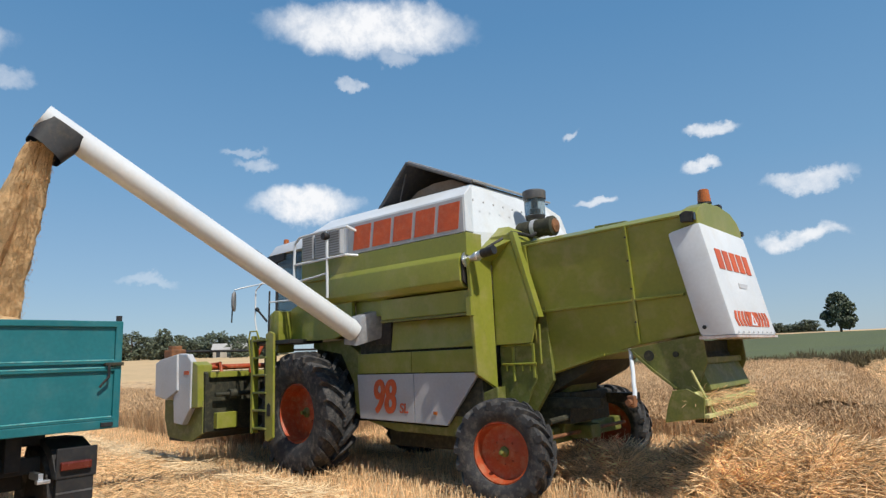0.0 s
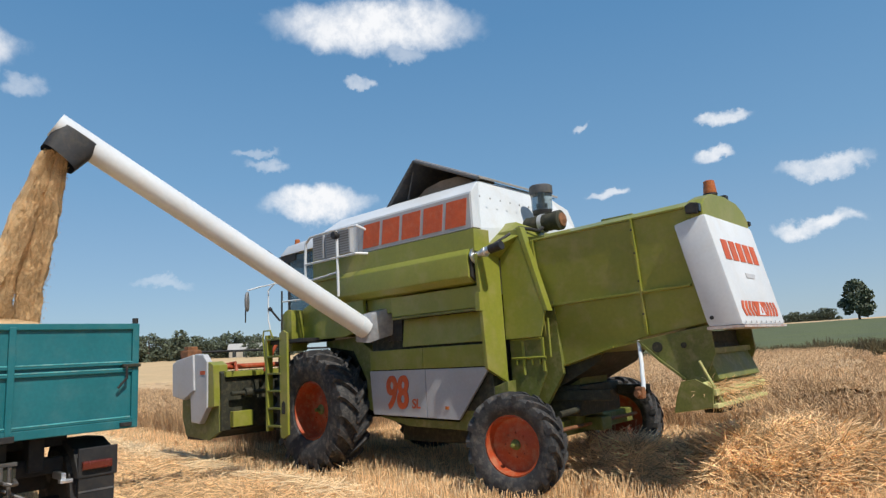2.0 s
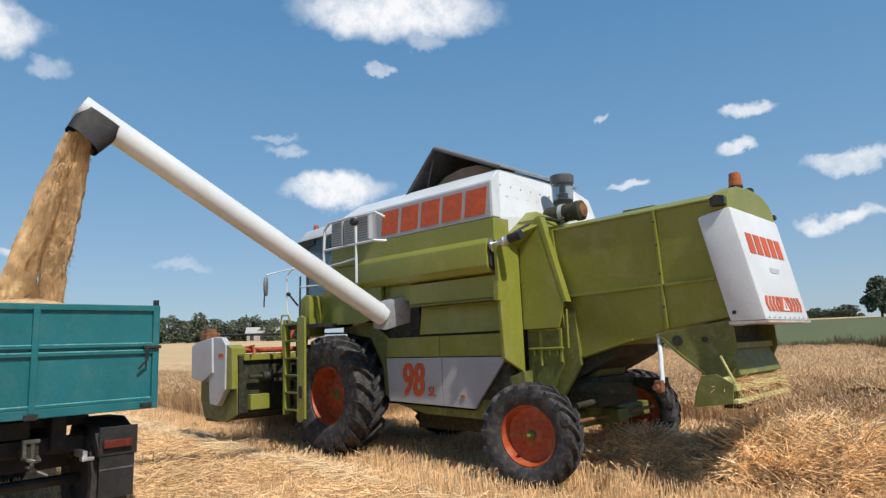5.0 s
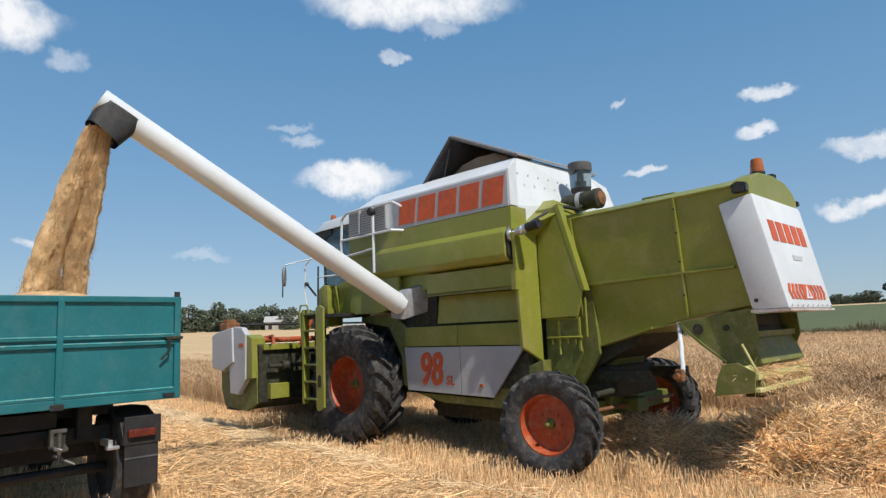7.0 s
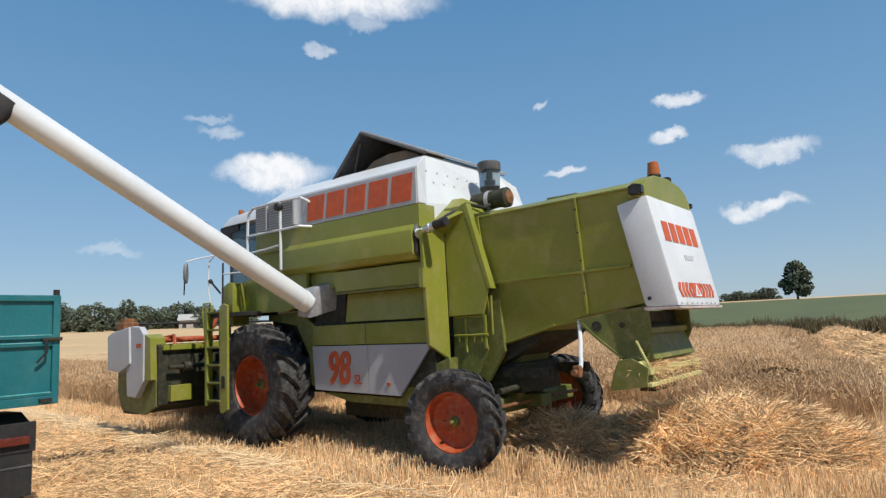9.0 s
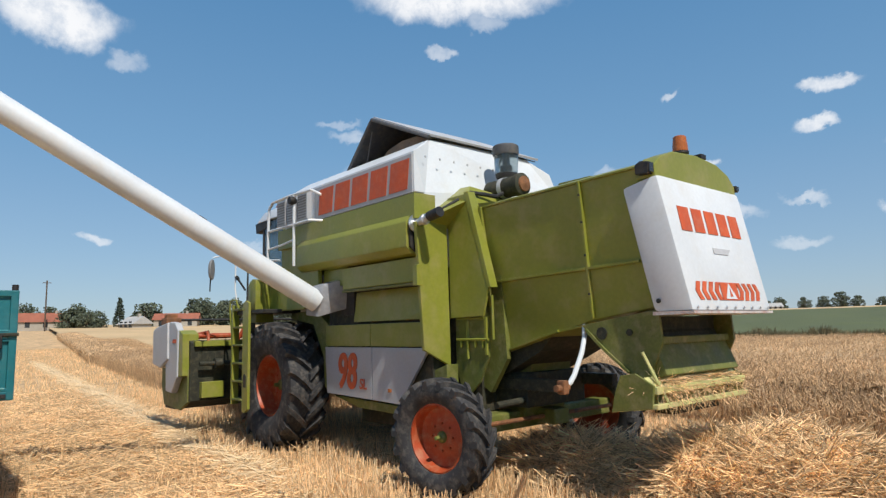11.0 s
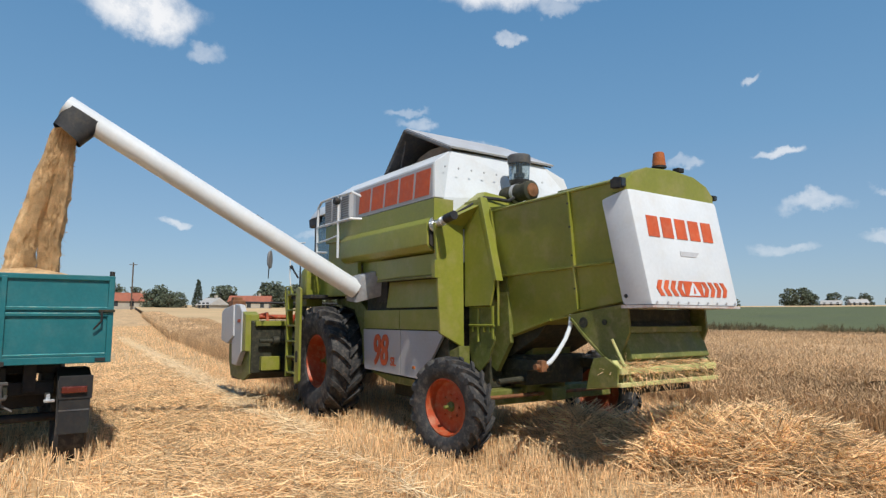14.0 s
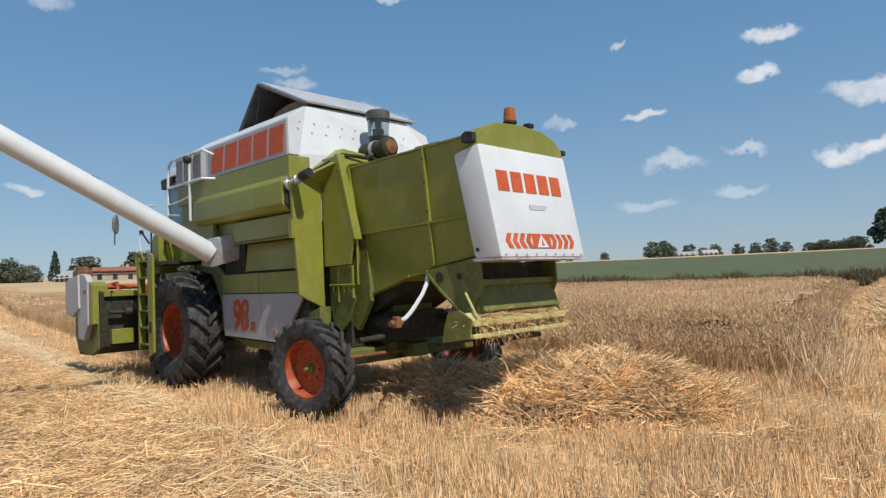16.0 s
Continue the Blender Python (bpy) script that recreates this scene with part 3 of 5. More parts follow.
for x0, x1 in ((3.66, 4.893), (4.927, 5.45)):
    cpart("housing_seam", on_side([(x0, 2.085 + (x0 - 3.8) * 0.03), (x1, 2.085 + (x1 - 3.8) * 0.03), (x1, 2.110 + (x1 - 3.8) * 0.03), (x0, 2.110 + (x0 - 3.8) * 0.03)], 0.036, 0.01, 0.003), M_GREEN)
cpart("lower_flange", on_side([(3.70, 1.345), (4.50, 1.56), (4.50, 1.585), (3.70, 1.37)], 0.036, 0.01, 0.004), M_GREEN)
cpart("lower_flange", on_side([(4.50, 1.56), (5.55, 1.72), (5.55, 1.735), (4.50, 1.58)], 0.012, 0.01, 0.003), M_GREEN)
for z in (1.9, 2.25, 2.55, 2.8):
    cpart("bolt", moved(lathe([(0.0, -0.01), (0.012, -0.008), (0.012, 0.0)], 6), Matrix.Translation((4.91, lean(z) - 0.033, z))), M_BLACK)
cpart("rear_cap", add_prism(bmesh.new(), [(0.70, 2.82), (0.70, 2.93), (0.82, 3.02), (1.02, 3.09), (1.42, 3.115), (1.80, 3.085), (2.02, 3.01), (2.14, 2.91), (2.14, 2.82)], 5.50, 5.675, 0.012, "x"), M_GREEN)

# White rear hood: slanted, open below.
hood = cpart("rear_hood", add_hull(bmesh.new(), [(5.365, 0.675, 2.775), (5.695, 0.685, 2.845), (5.925, 0.705, 1.71), (5.585, 0.695, 1.71)], [(5.365, 2.165, 2.775), (5.695, 2.155, 2.845), (5.925, 2.135, 1.71), (5.585, 2.145, 1.71)], 0.045), M_WHITE, "white rear hood with orange-red marks", True)
cpart("hood_lip", add_hull(bmesh.new(), [(5.58, 0.69, 1.685), (5.93, 0.70, 1.690), (5.93, 0.70, 1.712), (5.58, 0.69, 1.715)], [(5.58, 2.15, 1.685), (5.93, 2.14, 1.690), (5.93, 2.14, 1.712), (5.58, 2.15, 1.715)]), M_LIP, parent=hood)
SLOPE = (5.925 - 5.695) / (1.71 - 2.845)


def hood_x(z):
    return 5.695 + (z - 2.845) * SLOPE + 0.003


def hood_decal(name, outline, mat, lift=0.0):
    bm = bmesh.new()
    a = [bm.verts.new((hood_x(z) + lift, y, z)) for y, z in outline]
    b = [bm.verts.new((hood_x(z) + lift + 0.003, y, z)) for y, z in outline]
    bm.faces.new(a); bm.faces.new(list(reversed(b)))
    for i in range(len(a)):
        j = (i + 1) % len(a)
        bm.faces.new((a[i], b[i], b[j], a[j]))
    cpart(name, bm, mat, parent=hood)


for i in range(5):
    y, w, z0, z1 = 0.86 + i * 0.222, 0.185, 2.375, 2.585
    hood_decal("name_block", [(y, z0), (y + 0.012, z1), (y + w, z1), (y + w - 0.012, z0)], M_LETTER)
hood_decal("worn_plate", [(1.30, 2.20), (1.30, 2.25), (1.62, 2.25), (1.55, 2.20)], M_SHIELD)
for i in range(4):
    for s in (-1, 1):
        yc = 1.39 + s * (0.185 + 0.106 * i)
        hood_decal("chevron", [(yc - s * 0.035, 1.80), (yc + s * 0.03, 1.80), (yc + s * 0.075, 1.875), (yc + s * 0.03, 1.95), (yc - s * 0.035, 1.95), (yc + s * 0.01, 1.875)], M_LETTER)
hood_decal("warning_field", [(1.24, 1.80), (1.24, 1.95), (1.54, 1.95), (1.54, 1.80)], M_LETTER)
hood_decal("warning_triangle", [(1.29, 1.81), (1.39, 1.945), (1.49, 1.81)], M_WHITE, 0.004)
hood_decal("warning_mark", [(1.37, 1.83), (1.39, 1.90), (1.41, 1.83)], M_LETTER, 0.008)
cpart("hood_latch", moved(lathe([(0, -0.01), (0.02, -0.008), (0.02, 0)], 10), Matrix.Translation((5.64, 0.692, 1.80))), M_BLACK, parent=hood)
for i in range(9):
    cpart("rivet", moved(lathe([(0, -0.006), (0.011, -0.004), (0.013, 0)], 8), Matrix.Translation((hood_x(1.74) + 0.002, 0.78 + i * 0.16, 1.74)) @ Matrix.Rotation(radians(90), 4, "Z")), M_GREY, parent=hood)

# Lamps and beacons.
for x, y, z, size in ((5.60, 0.69, 2.90, 0.9), (5.655, 2.17, 2.90, 0.5)):
    lamp = cpart("work_lamp", moved(add_prism(bmesh.new(), [(-0.08, -0.05), (0.05, -0.06), (0.07, 0.05), (-0.02, 0.07), (-0.08, 0.04)], -0.06, 0.06, 0.01), Matrix.Translation((x, y, z)) @ Matrix.Scale(size, 4)), M_BLACK, "black work lamp")
    cpart("lamp_lens", moved(box(0.06, 0.075, -0.05, 0.05, -0.045, 0.04, 0.004), Matrix.Translation((x, y, z)) @ Matrix.Scale(size, 4)), M_PANE, parent=lamp)


def beacon(x, y, z, s):
    base = cpart("beacon_base", moved(lathe([(0, 0.0), (0.035, 0.0), (0.035, 0.05), (0.075, 0.055), (0.075, 0.075), (0, 0.08)], 20), Matrix.Translation((x, y, z)) @ Matrix.Rotation(radians(90), 4, "X") @ Matrix.Scale(s, 4)), M_BLACK, smooth=True)
    cpart("beacon_lens", moved(lathe([(0.07, 0.078), (0.068, 0.12), (0.058, 0.215), (0.045, 0.225), (0, 0.228)], 24), Matrix.Translation((x, y, z)) @ Matrix.Rotation(radians(90), 4, "X") @ Matrix.Scale(s, 4)), M_AMBER, "faded amber beacon lens", True, base)


beacon(5.54, 1.40, 3.10, 1.0)
beacon(-1.45, 0.85, 3.60, 0.75)
cpart("roof_horn", add_tube(moved(box(-0.03, 0.05, -0.05, 0.05, 0.03, 0.08, 0.012), Matrix.Translation((5.58, 1.66, 3.10))), [(5.58, 1.66, 3.09), (5.58, 1.66, 3.14)], 0.012, 6), M_BLACK)
cpart("roof_hatch", box(4.35, 4.75, 1.1, 1.7, 3.02, 3.075, 0.012), M_GREEN2)

# Air intake, dust canister and exhaust.
filt = cpart("air_intake", moved(lathe([(0, 0.0), (0.12, 0.0), (0.13, 0.03), (0.13, 0.05), (0.09, 0.06), (0, 0.06)], 24), Matrix.Translation((3.37, 1.38, 3.36)) @ Matrix.Rotation(radians(90), 4, "X")), M_BLACK, smooth=True)
cpart("intake_bowl", moved(lathe([(0.135, 0.05), (0.145, 0.32)], 28), Matrix.Translation((3.37, 1.38, 3.36)) @ Matrix.Rotation(radians(90), 4, "X")), M_GLASS, "clear dust bowl", True, filt)
cpart("intake_core", moved(lathe([(0.05, 0.05), (0.05, 0.14), (0.03, 0.15), (0.03, 0.33)], 16), Matrix.Translation((3.37, 1.38, 3.36)) @ Matrix.Rotation(radians(90), 4, "X")), M_BLACK, "", True, filt)
cpart("intake_cap", moved(lathe([(0.15, 0.27), (0.155, 0.29), (0.155, 0.375), (0.14, 0.39), (0, 0.39)], 28), Matrix.Translation((3.37, 1.38, 3.36)) @ Matrix.Rotation(radians(90), 4, "X")), M_SPOUT, "dark ribbed cap", True, filt)
can = cpart("air_cleaner", moved(lathe([(0, -0.26), (0.10, -0.26), (0.115, -0.24), (0.115, 0.20), (0.13, 0.20), (0.13, 0.27), (0.10, 0.29), (0, 0.29)], 28), Matrix.Translation((3.42, 1.30, 3.22)) @ Matrix.Rotation(radians(-90), 4, "Z") @ Matrix.Rotation(radians(0), 4, "X")), M_DARK, "dusty brown air cleaner", True)
cpart("air_cleaner_strap", moved(lathe([(0.12, -0.03), (0.125, -0.03), (0.125, 0.03), (0.12, 0.03)], 28, True), Matrix.Translation((3.42, 1.30, 3.22)) @ Matrix.Rotation(radians(-90), 4, "Z")), M_GREY, parent=can)
cpart("air_cleaner_cap", moved(lathe([(0.09, 0.29), (0.085, 0.305), (0.03, 0.31), (0, 0.33)], 24), Matrix.Translation((3.42, 1.30, 3.22)) @ Matrix.Rotation(radians(-90), 4, "Z")), M_RUST, "", True, can)
cpart("hose", tube([(3.20, 0.42, 2.84), (3.24, 0.46, 2.90), (3.34, 0.56, 2.98), (3.42, 0.74, 3.10), (3.44, 0.95, 3.10), (3.46, 1.1, 3.09), (3.47, 1.2, 3.14)], 0.024, 8), M_BLACK, smooth=True)
exh = cpart("exhaust_pipe", add_tube(bmesh.new(), [(3.05, 0.20, 2.74), (3.22, 0.20, 2.76), (3.32, 0.20, 2.785), (3.53, 0.195, 2.815)], 0.05, 16, False, [0.042, 0.042, 0.050, 0.054]), M_STEEL, "shiny exhaust pipe", True)
cpart("exhaust_flange", tube([(3.12, 0.20, 2.745), (3.14, 0.20, 2.747)], 0.10, 20), M_STEEL, "", True, exh)
cpart("exhaust_clamp", tube([(3.26, 0.195, 2.765), (3.30, 0.193, 2.772)], 0.058, 16), M_STEEL, "", True, exh)
cpart("exhaust_mouth", tube([(3.36, 0.198, 2.791), (3.533, 0.195, 2.8155)], 0.0555, 16), M_BLACK, "", True, exh)

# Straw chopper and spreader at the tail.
# Chopper sides use the green darkened in place of grazing light.
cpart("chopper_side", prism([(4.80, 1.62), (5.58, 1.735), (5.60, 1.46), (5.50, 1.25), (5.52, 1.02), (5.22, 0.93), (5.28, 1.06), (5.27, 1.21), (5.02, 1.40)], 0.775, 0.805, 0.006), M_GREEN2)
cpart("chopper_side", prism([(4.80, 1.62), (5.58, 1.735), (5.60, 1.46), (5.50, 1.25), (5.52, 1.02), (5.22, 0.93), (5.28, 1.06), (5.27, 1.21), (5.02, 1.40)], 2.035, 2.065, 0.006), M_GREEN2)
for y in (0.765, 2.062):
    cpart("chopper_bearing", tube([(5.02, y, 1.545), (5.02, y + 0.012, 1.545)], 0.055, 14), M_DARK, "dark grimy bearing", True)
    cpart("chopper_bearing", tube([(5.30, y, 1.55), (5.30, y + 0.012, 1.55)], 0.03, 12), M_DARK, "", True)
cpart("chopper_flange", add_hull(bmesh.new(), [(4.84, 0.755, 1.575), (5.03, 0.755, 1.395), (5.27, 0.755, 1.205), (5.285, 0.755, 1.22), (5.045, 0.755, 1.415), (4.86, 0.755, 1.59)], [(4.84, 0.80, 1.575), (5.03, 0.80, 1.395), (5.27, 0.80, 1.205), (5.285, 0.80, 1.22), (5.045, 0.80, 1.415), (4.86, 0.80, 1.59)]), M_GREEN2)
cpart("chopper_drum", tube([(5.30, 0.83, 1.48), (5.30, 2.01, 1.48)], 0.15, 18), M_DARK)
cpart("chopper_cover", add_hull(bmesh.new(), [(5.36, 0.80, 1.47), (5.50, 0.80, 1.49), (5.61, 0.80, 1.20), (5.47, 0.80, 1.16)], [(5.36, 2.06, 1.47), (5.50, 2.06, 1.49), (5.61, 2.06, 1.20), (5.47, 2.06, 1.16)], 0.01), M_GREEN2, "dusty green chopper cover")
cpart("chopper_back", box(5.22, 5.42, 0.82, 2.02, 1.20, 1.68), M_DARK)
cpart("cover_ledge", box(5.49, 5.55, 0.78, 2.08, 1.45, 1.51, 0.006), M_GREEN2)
tray = cpart("spreader_tray", add_hull(bmesh.new(), [(5.20, 0.60, 0.895), (5.58, 0.62, 0.945), (5.58, 0.62, 0.965), (5.20, 0.60, 0.925)], [(5.20, 2.16, 0.90), (5.58, 2.14, 0.955), (5.58, 2.14, 0.975), (5.20, 2.16, 0.93)], 0.004), M_TRAY, "dusty green straw spreader tray")
for y0, y1 in ((0.595, 0.62), (2.14, 2.165)):
    cpart("tray_side", prism([(5.20, 0.90), (5.58, 0.95), (5.60, 1.13), (5.44, 1.22), (5.30, 1.20), (5.24, 1.06)], y0, y1, 0.004), M_GREEN2, "", False, tray)
cpart("tray_rail", box(5.57, 5.62, 0.62, 2.15, 1.06, 1.12, 0.008), M_TRAY, parent=tray)
cpart("tray_rail", box(5.58, 5.63, 0.60, 2.17, 0.945, 0.985, 0.008), M_TRAY, parent=tray)
cpart("tray_panel", add_hull(bmesh.new(), [(5.50, 0.63, 1.19), (5.585, 0.63, 1.09), (5.57, 0.63, 1.08), (5.485, 0.63, 1.18)], [(5.50, 2.13, 1.19), (5.585, 2.13, 1.09), (5.57, 2.13, 1.08), (5.485, 2.13, 1.18)], 0.003), M_TRAY, parent=tray)
cpart("tray_lever", tube([(5.62, 0.78, 0.97), (5.48, 0.66, 1.39)], 0.014, 6), M_TRAY, parent=tray)
cpart("tray_underside", box(5.32, 5.50, 1.05, 1.85, 0.855, 0.905, 0.01), M_DARK, parent=tray)
for i in range(6):
    y = 0.82 + i * 0.23
    out = y + (y - C) * 0.2
    cpart("spreader_vane", add_hull(bmesh.new(), [(5.28, y, 0.94), (5.57, out, 0.97), (5.57, out, 1.06), (5.28, y, 1.08)], [(5.28, y + 0.012, 0.94), (5.57, out + 0.012, 0.97), (5.57, out + 0.012, 1.06), (5.28, y + 0.012, 1.08)]), M_TRAY, parent=tray)
cpart("drop_pipe", tube([(4.80, 0.82, 1.62), (4.82, 0.78, 1.50), (4.89, 0.64, 1.38), (4.97, 0.46, 1.27), (5.03, 0.34, 1.21), (5.08, 0.22, 1.16), (5.11, 0.12, 1.14)], 0.022, 10), M_WHITE, "white bent pipe", True)
cpart("pipe_joint", add_tube(box(5.075, 5.15, 0.05, 0.12, 1.08, 1.19, 0.015), [(5.11, 0.0, 1.13), (5.11, 0.15, 1.13)], 0.028, 10), M_RUST, "rusty hydraulic joint")

# Underside and rear axle; the underbody is coloured near black for its shade.
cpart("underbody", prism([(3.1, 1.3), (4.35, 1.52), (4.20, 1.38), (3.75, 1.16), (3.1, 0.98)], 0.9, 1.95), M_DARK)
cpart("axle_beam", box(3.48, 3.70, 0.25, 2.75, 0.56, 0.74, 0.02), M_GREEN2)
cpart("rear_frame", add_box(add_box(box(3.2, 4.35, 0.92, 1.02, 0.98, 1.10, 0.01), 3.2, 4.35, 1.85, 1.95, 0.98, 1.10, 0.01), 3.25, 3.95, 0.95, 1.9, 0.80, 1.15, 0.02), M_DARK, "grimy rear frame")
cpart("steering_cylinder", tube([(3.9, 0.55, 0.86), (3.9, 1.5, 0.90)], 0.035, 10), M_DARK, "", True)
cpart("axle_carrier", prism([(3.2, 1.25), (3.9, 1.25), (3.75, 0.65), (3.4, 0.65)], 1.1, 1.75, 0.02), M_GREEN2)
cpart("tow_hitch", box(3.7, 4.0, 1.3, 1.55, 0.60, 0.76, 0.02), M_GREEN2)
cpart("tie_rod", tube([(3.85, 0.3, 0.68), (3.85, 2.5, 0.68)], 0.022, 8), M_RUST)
# Added dark box, filling in for the shadow below the body.
cpart("belly_shade_box", box(1.05, 2.85, 0.85, 2.0, 0.42, 0.85, 0.03), M_DARK, "dark box added for the shade under the belly")
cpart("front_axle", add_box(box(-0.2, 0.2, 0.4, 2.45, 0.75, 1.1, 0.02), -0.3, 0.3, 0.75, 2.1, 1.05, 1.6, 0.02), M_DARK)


# Wheels.
def wheel(x, y, z, radius, width, rim_r, lugs, outward, steer=0.0):
    """A wheel: painted rim dish with a hub and nuts, and a lugged tractor tyre. outward is -1 for the side that faces -y."""
    m = Matrix.Translation((x, y, z)) @ Matrix.Rotation(radians(steer), 4, "Z") @ (Matrix.Identity(4) if outward < 0 else Matrix.Rotation(math.pi, 4, "Z"))
    h = width / 2
    rim = cpart("wheel", moved(lathe([(rim_r * 1.03, -h * 0.62), (rim_r * 0.96, -h * 0.66), (rim_r * 0.93, -h * 0.5), (rim_r * 0.90, -h * 0.2), (rim_r * 0.86, h * 0.10), (rim_r * 0.70, h * 0.16), (rim_r * 0.52, h * 0.08), (rim_r * 0.34, h * 0.0), (0.0, h * 0.0), (0.0, h * 0.4), (rim_r * 0.9, h * 0.4), (rim_r * 1.03, h * 0.62), (rim_r * 1.03, -h * 0.62)], 48), m), M_RIM, "orange-red painted steel wheel", True)
    R = radius - 0.045 * radius / 0.62
    prof = [(rim_r * 1.0, -h * 0.62), (rim_r * 1.04, -h * 0.74), (rim_r + (R - rim_r) * 0.35, -h * 0.93), (rim_r + (R - rim_r) * 0.65, -h * 0.97), (R * 0.955, -h * 0.90), (R * 0.985, -h * 0.7), (R, -h * 0.3), (R, h * 0.3), (R * 0.985, h * 0.7), (R * 0.955, h * 0.90), (rim_r + (R - rim_r) * 0.65, h * 0.97), (rim_r + (R - rim_r) * 0.35, h * 0.93), (rim_r * 1.04, h * 0.74), (rim_r * 1.0, h * 0.62)]
    tyre = part("tyre", moved(lathe(prof, 56), m), M_RUBBER, combine, "black rubber tractor tyre with chevron lugs", True)
    # stations across the tread, from the middle to the shoulder and down the sidewall
    stations = [(0.04, 0.0, radius, R - 0.01), (-0.40, 0.30, radius, R - 0.01), (-0.80, 0.55, radius * 0.985, R * 0.97), (-1.0, 0.64, radius * 0.955, R * 0.93), (-1.0, 0.66, rim_r + (R - rim_r) * 0.72, rim_r + (R - rim_r) * 0.68)]
    wa = 2 * math.pi / lugs * 0.19
    for s in (-1, 1):
        bm = bmesh.new()
        prev = None
        for yy, da, ro, ri in stations:
            a = da * 2 * math.pi / lugs * 1.5
            ring = [bm.verts.new((rr_ * math.cos(a + dd), -yy * h * s, rr_ * math.sin(a + dd))) for dd, rr_ in ((-wa, ri), (-wa * 0.75, ro), (wa * 0.75, ro), (wa, ri))]
            if prev:
                for i in range(3):
                    bm.faces.new((prev[i], prev[i + 1], ring[i + 1], ring[i]))
            else:
                bm.faces.new(ring)
            prev = ring
        bm.faces.new(list(reversed(prev)))
        me = mesh_of(bm, "lug")
        me.materials.append(M_RUBBER)
        for k in range(lugs):
            lug = new("lug", me)
            lug.parent = tyre
            lug.matrix_basis = m @ Matrix.Rotation(-2 * math.pi * (k + (0.5 if s > 0 else 0)) / lugs, 4, "Y")
    hub = lathe([(0, -0.11), (rim_r * 0.06, -0.10), (rim_r * 0.075, -0.04), (rim_r * 0.16, -0.02), (rim_r * 0.19, 0.01)], 20)
    part("hub", moved(hub, m), M_GREEN2, rim, "dusty green hub", True)
    for k in range(8):
        a = 2 * math.pi * k / 8
        cx, cz = rim_r * 0.40 * math.cos(a), rim_r * 0.40 * math.sin(a)
        part("wheel_nut", moved(tube([(cx, h * 0.06, cz), (cx, h * 0.03 - 0.022, cz)], 0.012, 6), m), M_RIM, rim)


wheel(0.0, 0.20, 0.90, 0.88, 0.56, 0.42, 20, -1)
wheel(0.0, 2 * C - 0.20, 0.90, 0.88, 0.56, 0.42, 20, 1)
wheel(3.60, 0.10, 0.585, 0.568, 0.31, 0.325, 18, -1, 9)
wheel(3.50, 2 * C - 0.10, 0.585, 0.568, 0.31, 0.325, 18, 1, 9)

# Unloading auger.
A0, A1 = Vector((1.21, 0.10, 1.993)), Vector((0.90, -3.70, 4.133))
AD = (A1 - A0).normalized()
auger = cpart("auger_tube", tube([A0 + AD * 0.02, A0 + AD * 0.9, A1 - AD * 0.6, A1], 0.136, 32), M_WHITE, "long white unloading auger tube", True)
cpart("auger_collar", tube([A0 + AD * 0.10, A0 + AD * 0.15], 0.1405, 32), M_WHITE, "", True, auger)
cpart("auger_bracket", tube([A0 + AD * 1.62 + Vector((0.02, 0, 0.15)), A0 + AD * 1.72 + Vector((0.02, 0, 0.15))], 0.012, 6), M_BLACK, "", True, auger)
cpart("auger_elbow", add_hull(bmesh.new(), [(1.08, -0.02, 1.83), (1.19, -0.02, 2.19), (1.35, 0.10, 2.22), (1.28, 0.06, 1.80)], [(1.20, 0.42, 1.92), (1.24, 0.42, 2.31), (1.48, 0.46, 2.31), (1.44, 0.46, 1.92)], 0.03), M_ELBOW, "dented grey auger elbow", True)
# No real hole: a black box gives the darkness of the opening.
cpart("auger_hole_shade", box(1.30, 1.60, 0.39, 0.44, 1.82, 2.12), M_BLACK)
SIDEV = AD.cross(Vector((0, 0, 1))).normalized()
UPV = SIDEV.cross(AD).normalized()
bm = bmesh.new()
rings = []
for mid, drop, half_l, half_w in ((-0.235, 0.015, 0.235, 0.153), (-0.225, -0.12, 0.215, 0.160), (-0.205, -0.30, 0.185, 0.155)):
    ring = []
    for j in range(28):
        a = 2 * math.pi * j / 28
        ca, sa = math.cos(a), math.sin(a)
        ca, sa = math.copysign(abs(ca) ** 0.6, ca), math.copysign(abs(sa) ** 0.7, sa)
        ring.append(bm.verts.new(A1 + AD * (mid + half_l * ca) + UPV * (drop + 0.03 * ca * (drop < -0.2)) + SIDEV * half_w * sa))
    rings.append(ring)
for a, b in zip(rings, rings[1:]):
    for j in range(28):
        bm.faces.new((a[j], a[(j + 1) % 28], b[(j + 1) % 28], b[j]))
bmesh.ops.solidify(bm, geom=bm.faces, thickness=0.008)
cpart("auger_spout", bm, M_SPOUT, "dark grey rubber spout", True, auger)

# Cab, platform and rails.
cab = cpart("cab", add_box(add_box(box(-1.15, 0.15, 0.42, 2.42, 1.95, 2.25, 0.02), -0.08, 0.15, 0.42, 2.42, 2.25, 3.4, 0.02), -0.42, -0.28, 0.42, 0.5, 2.2, 3.42), M_GREEN)
cpart("cab_roof", add_hull(bmesh.new(), [(-1.35, 0.40, 3.40), (0.1, 0.40, 3.42), (0.1, 2.44, 3.42), (-1.35, 2.44, 3.40)], [(-1.25, 0.50, 3.58), (0.1, 0.45, 3.62), (0.1, 2.40, 3.62), (-1.25, 2.34, 3.58)], 0.03), M_WHITE, "white cab roof", True, cab)
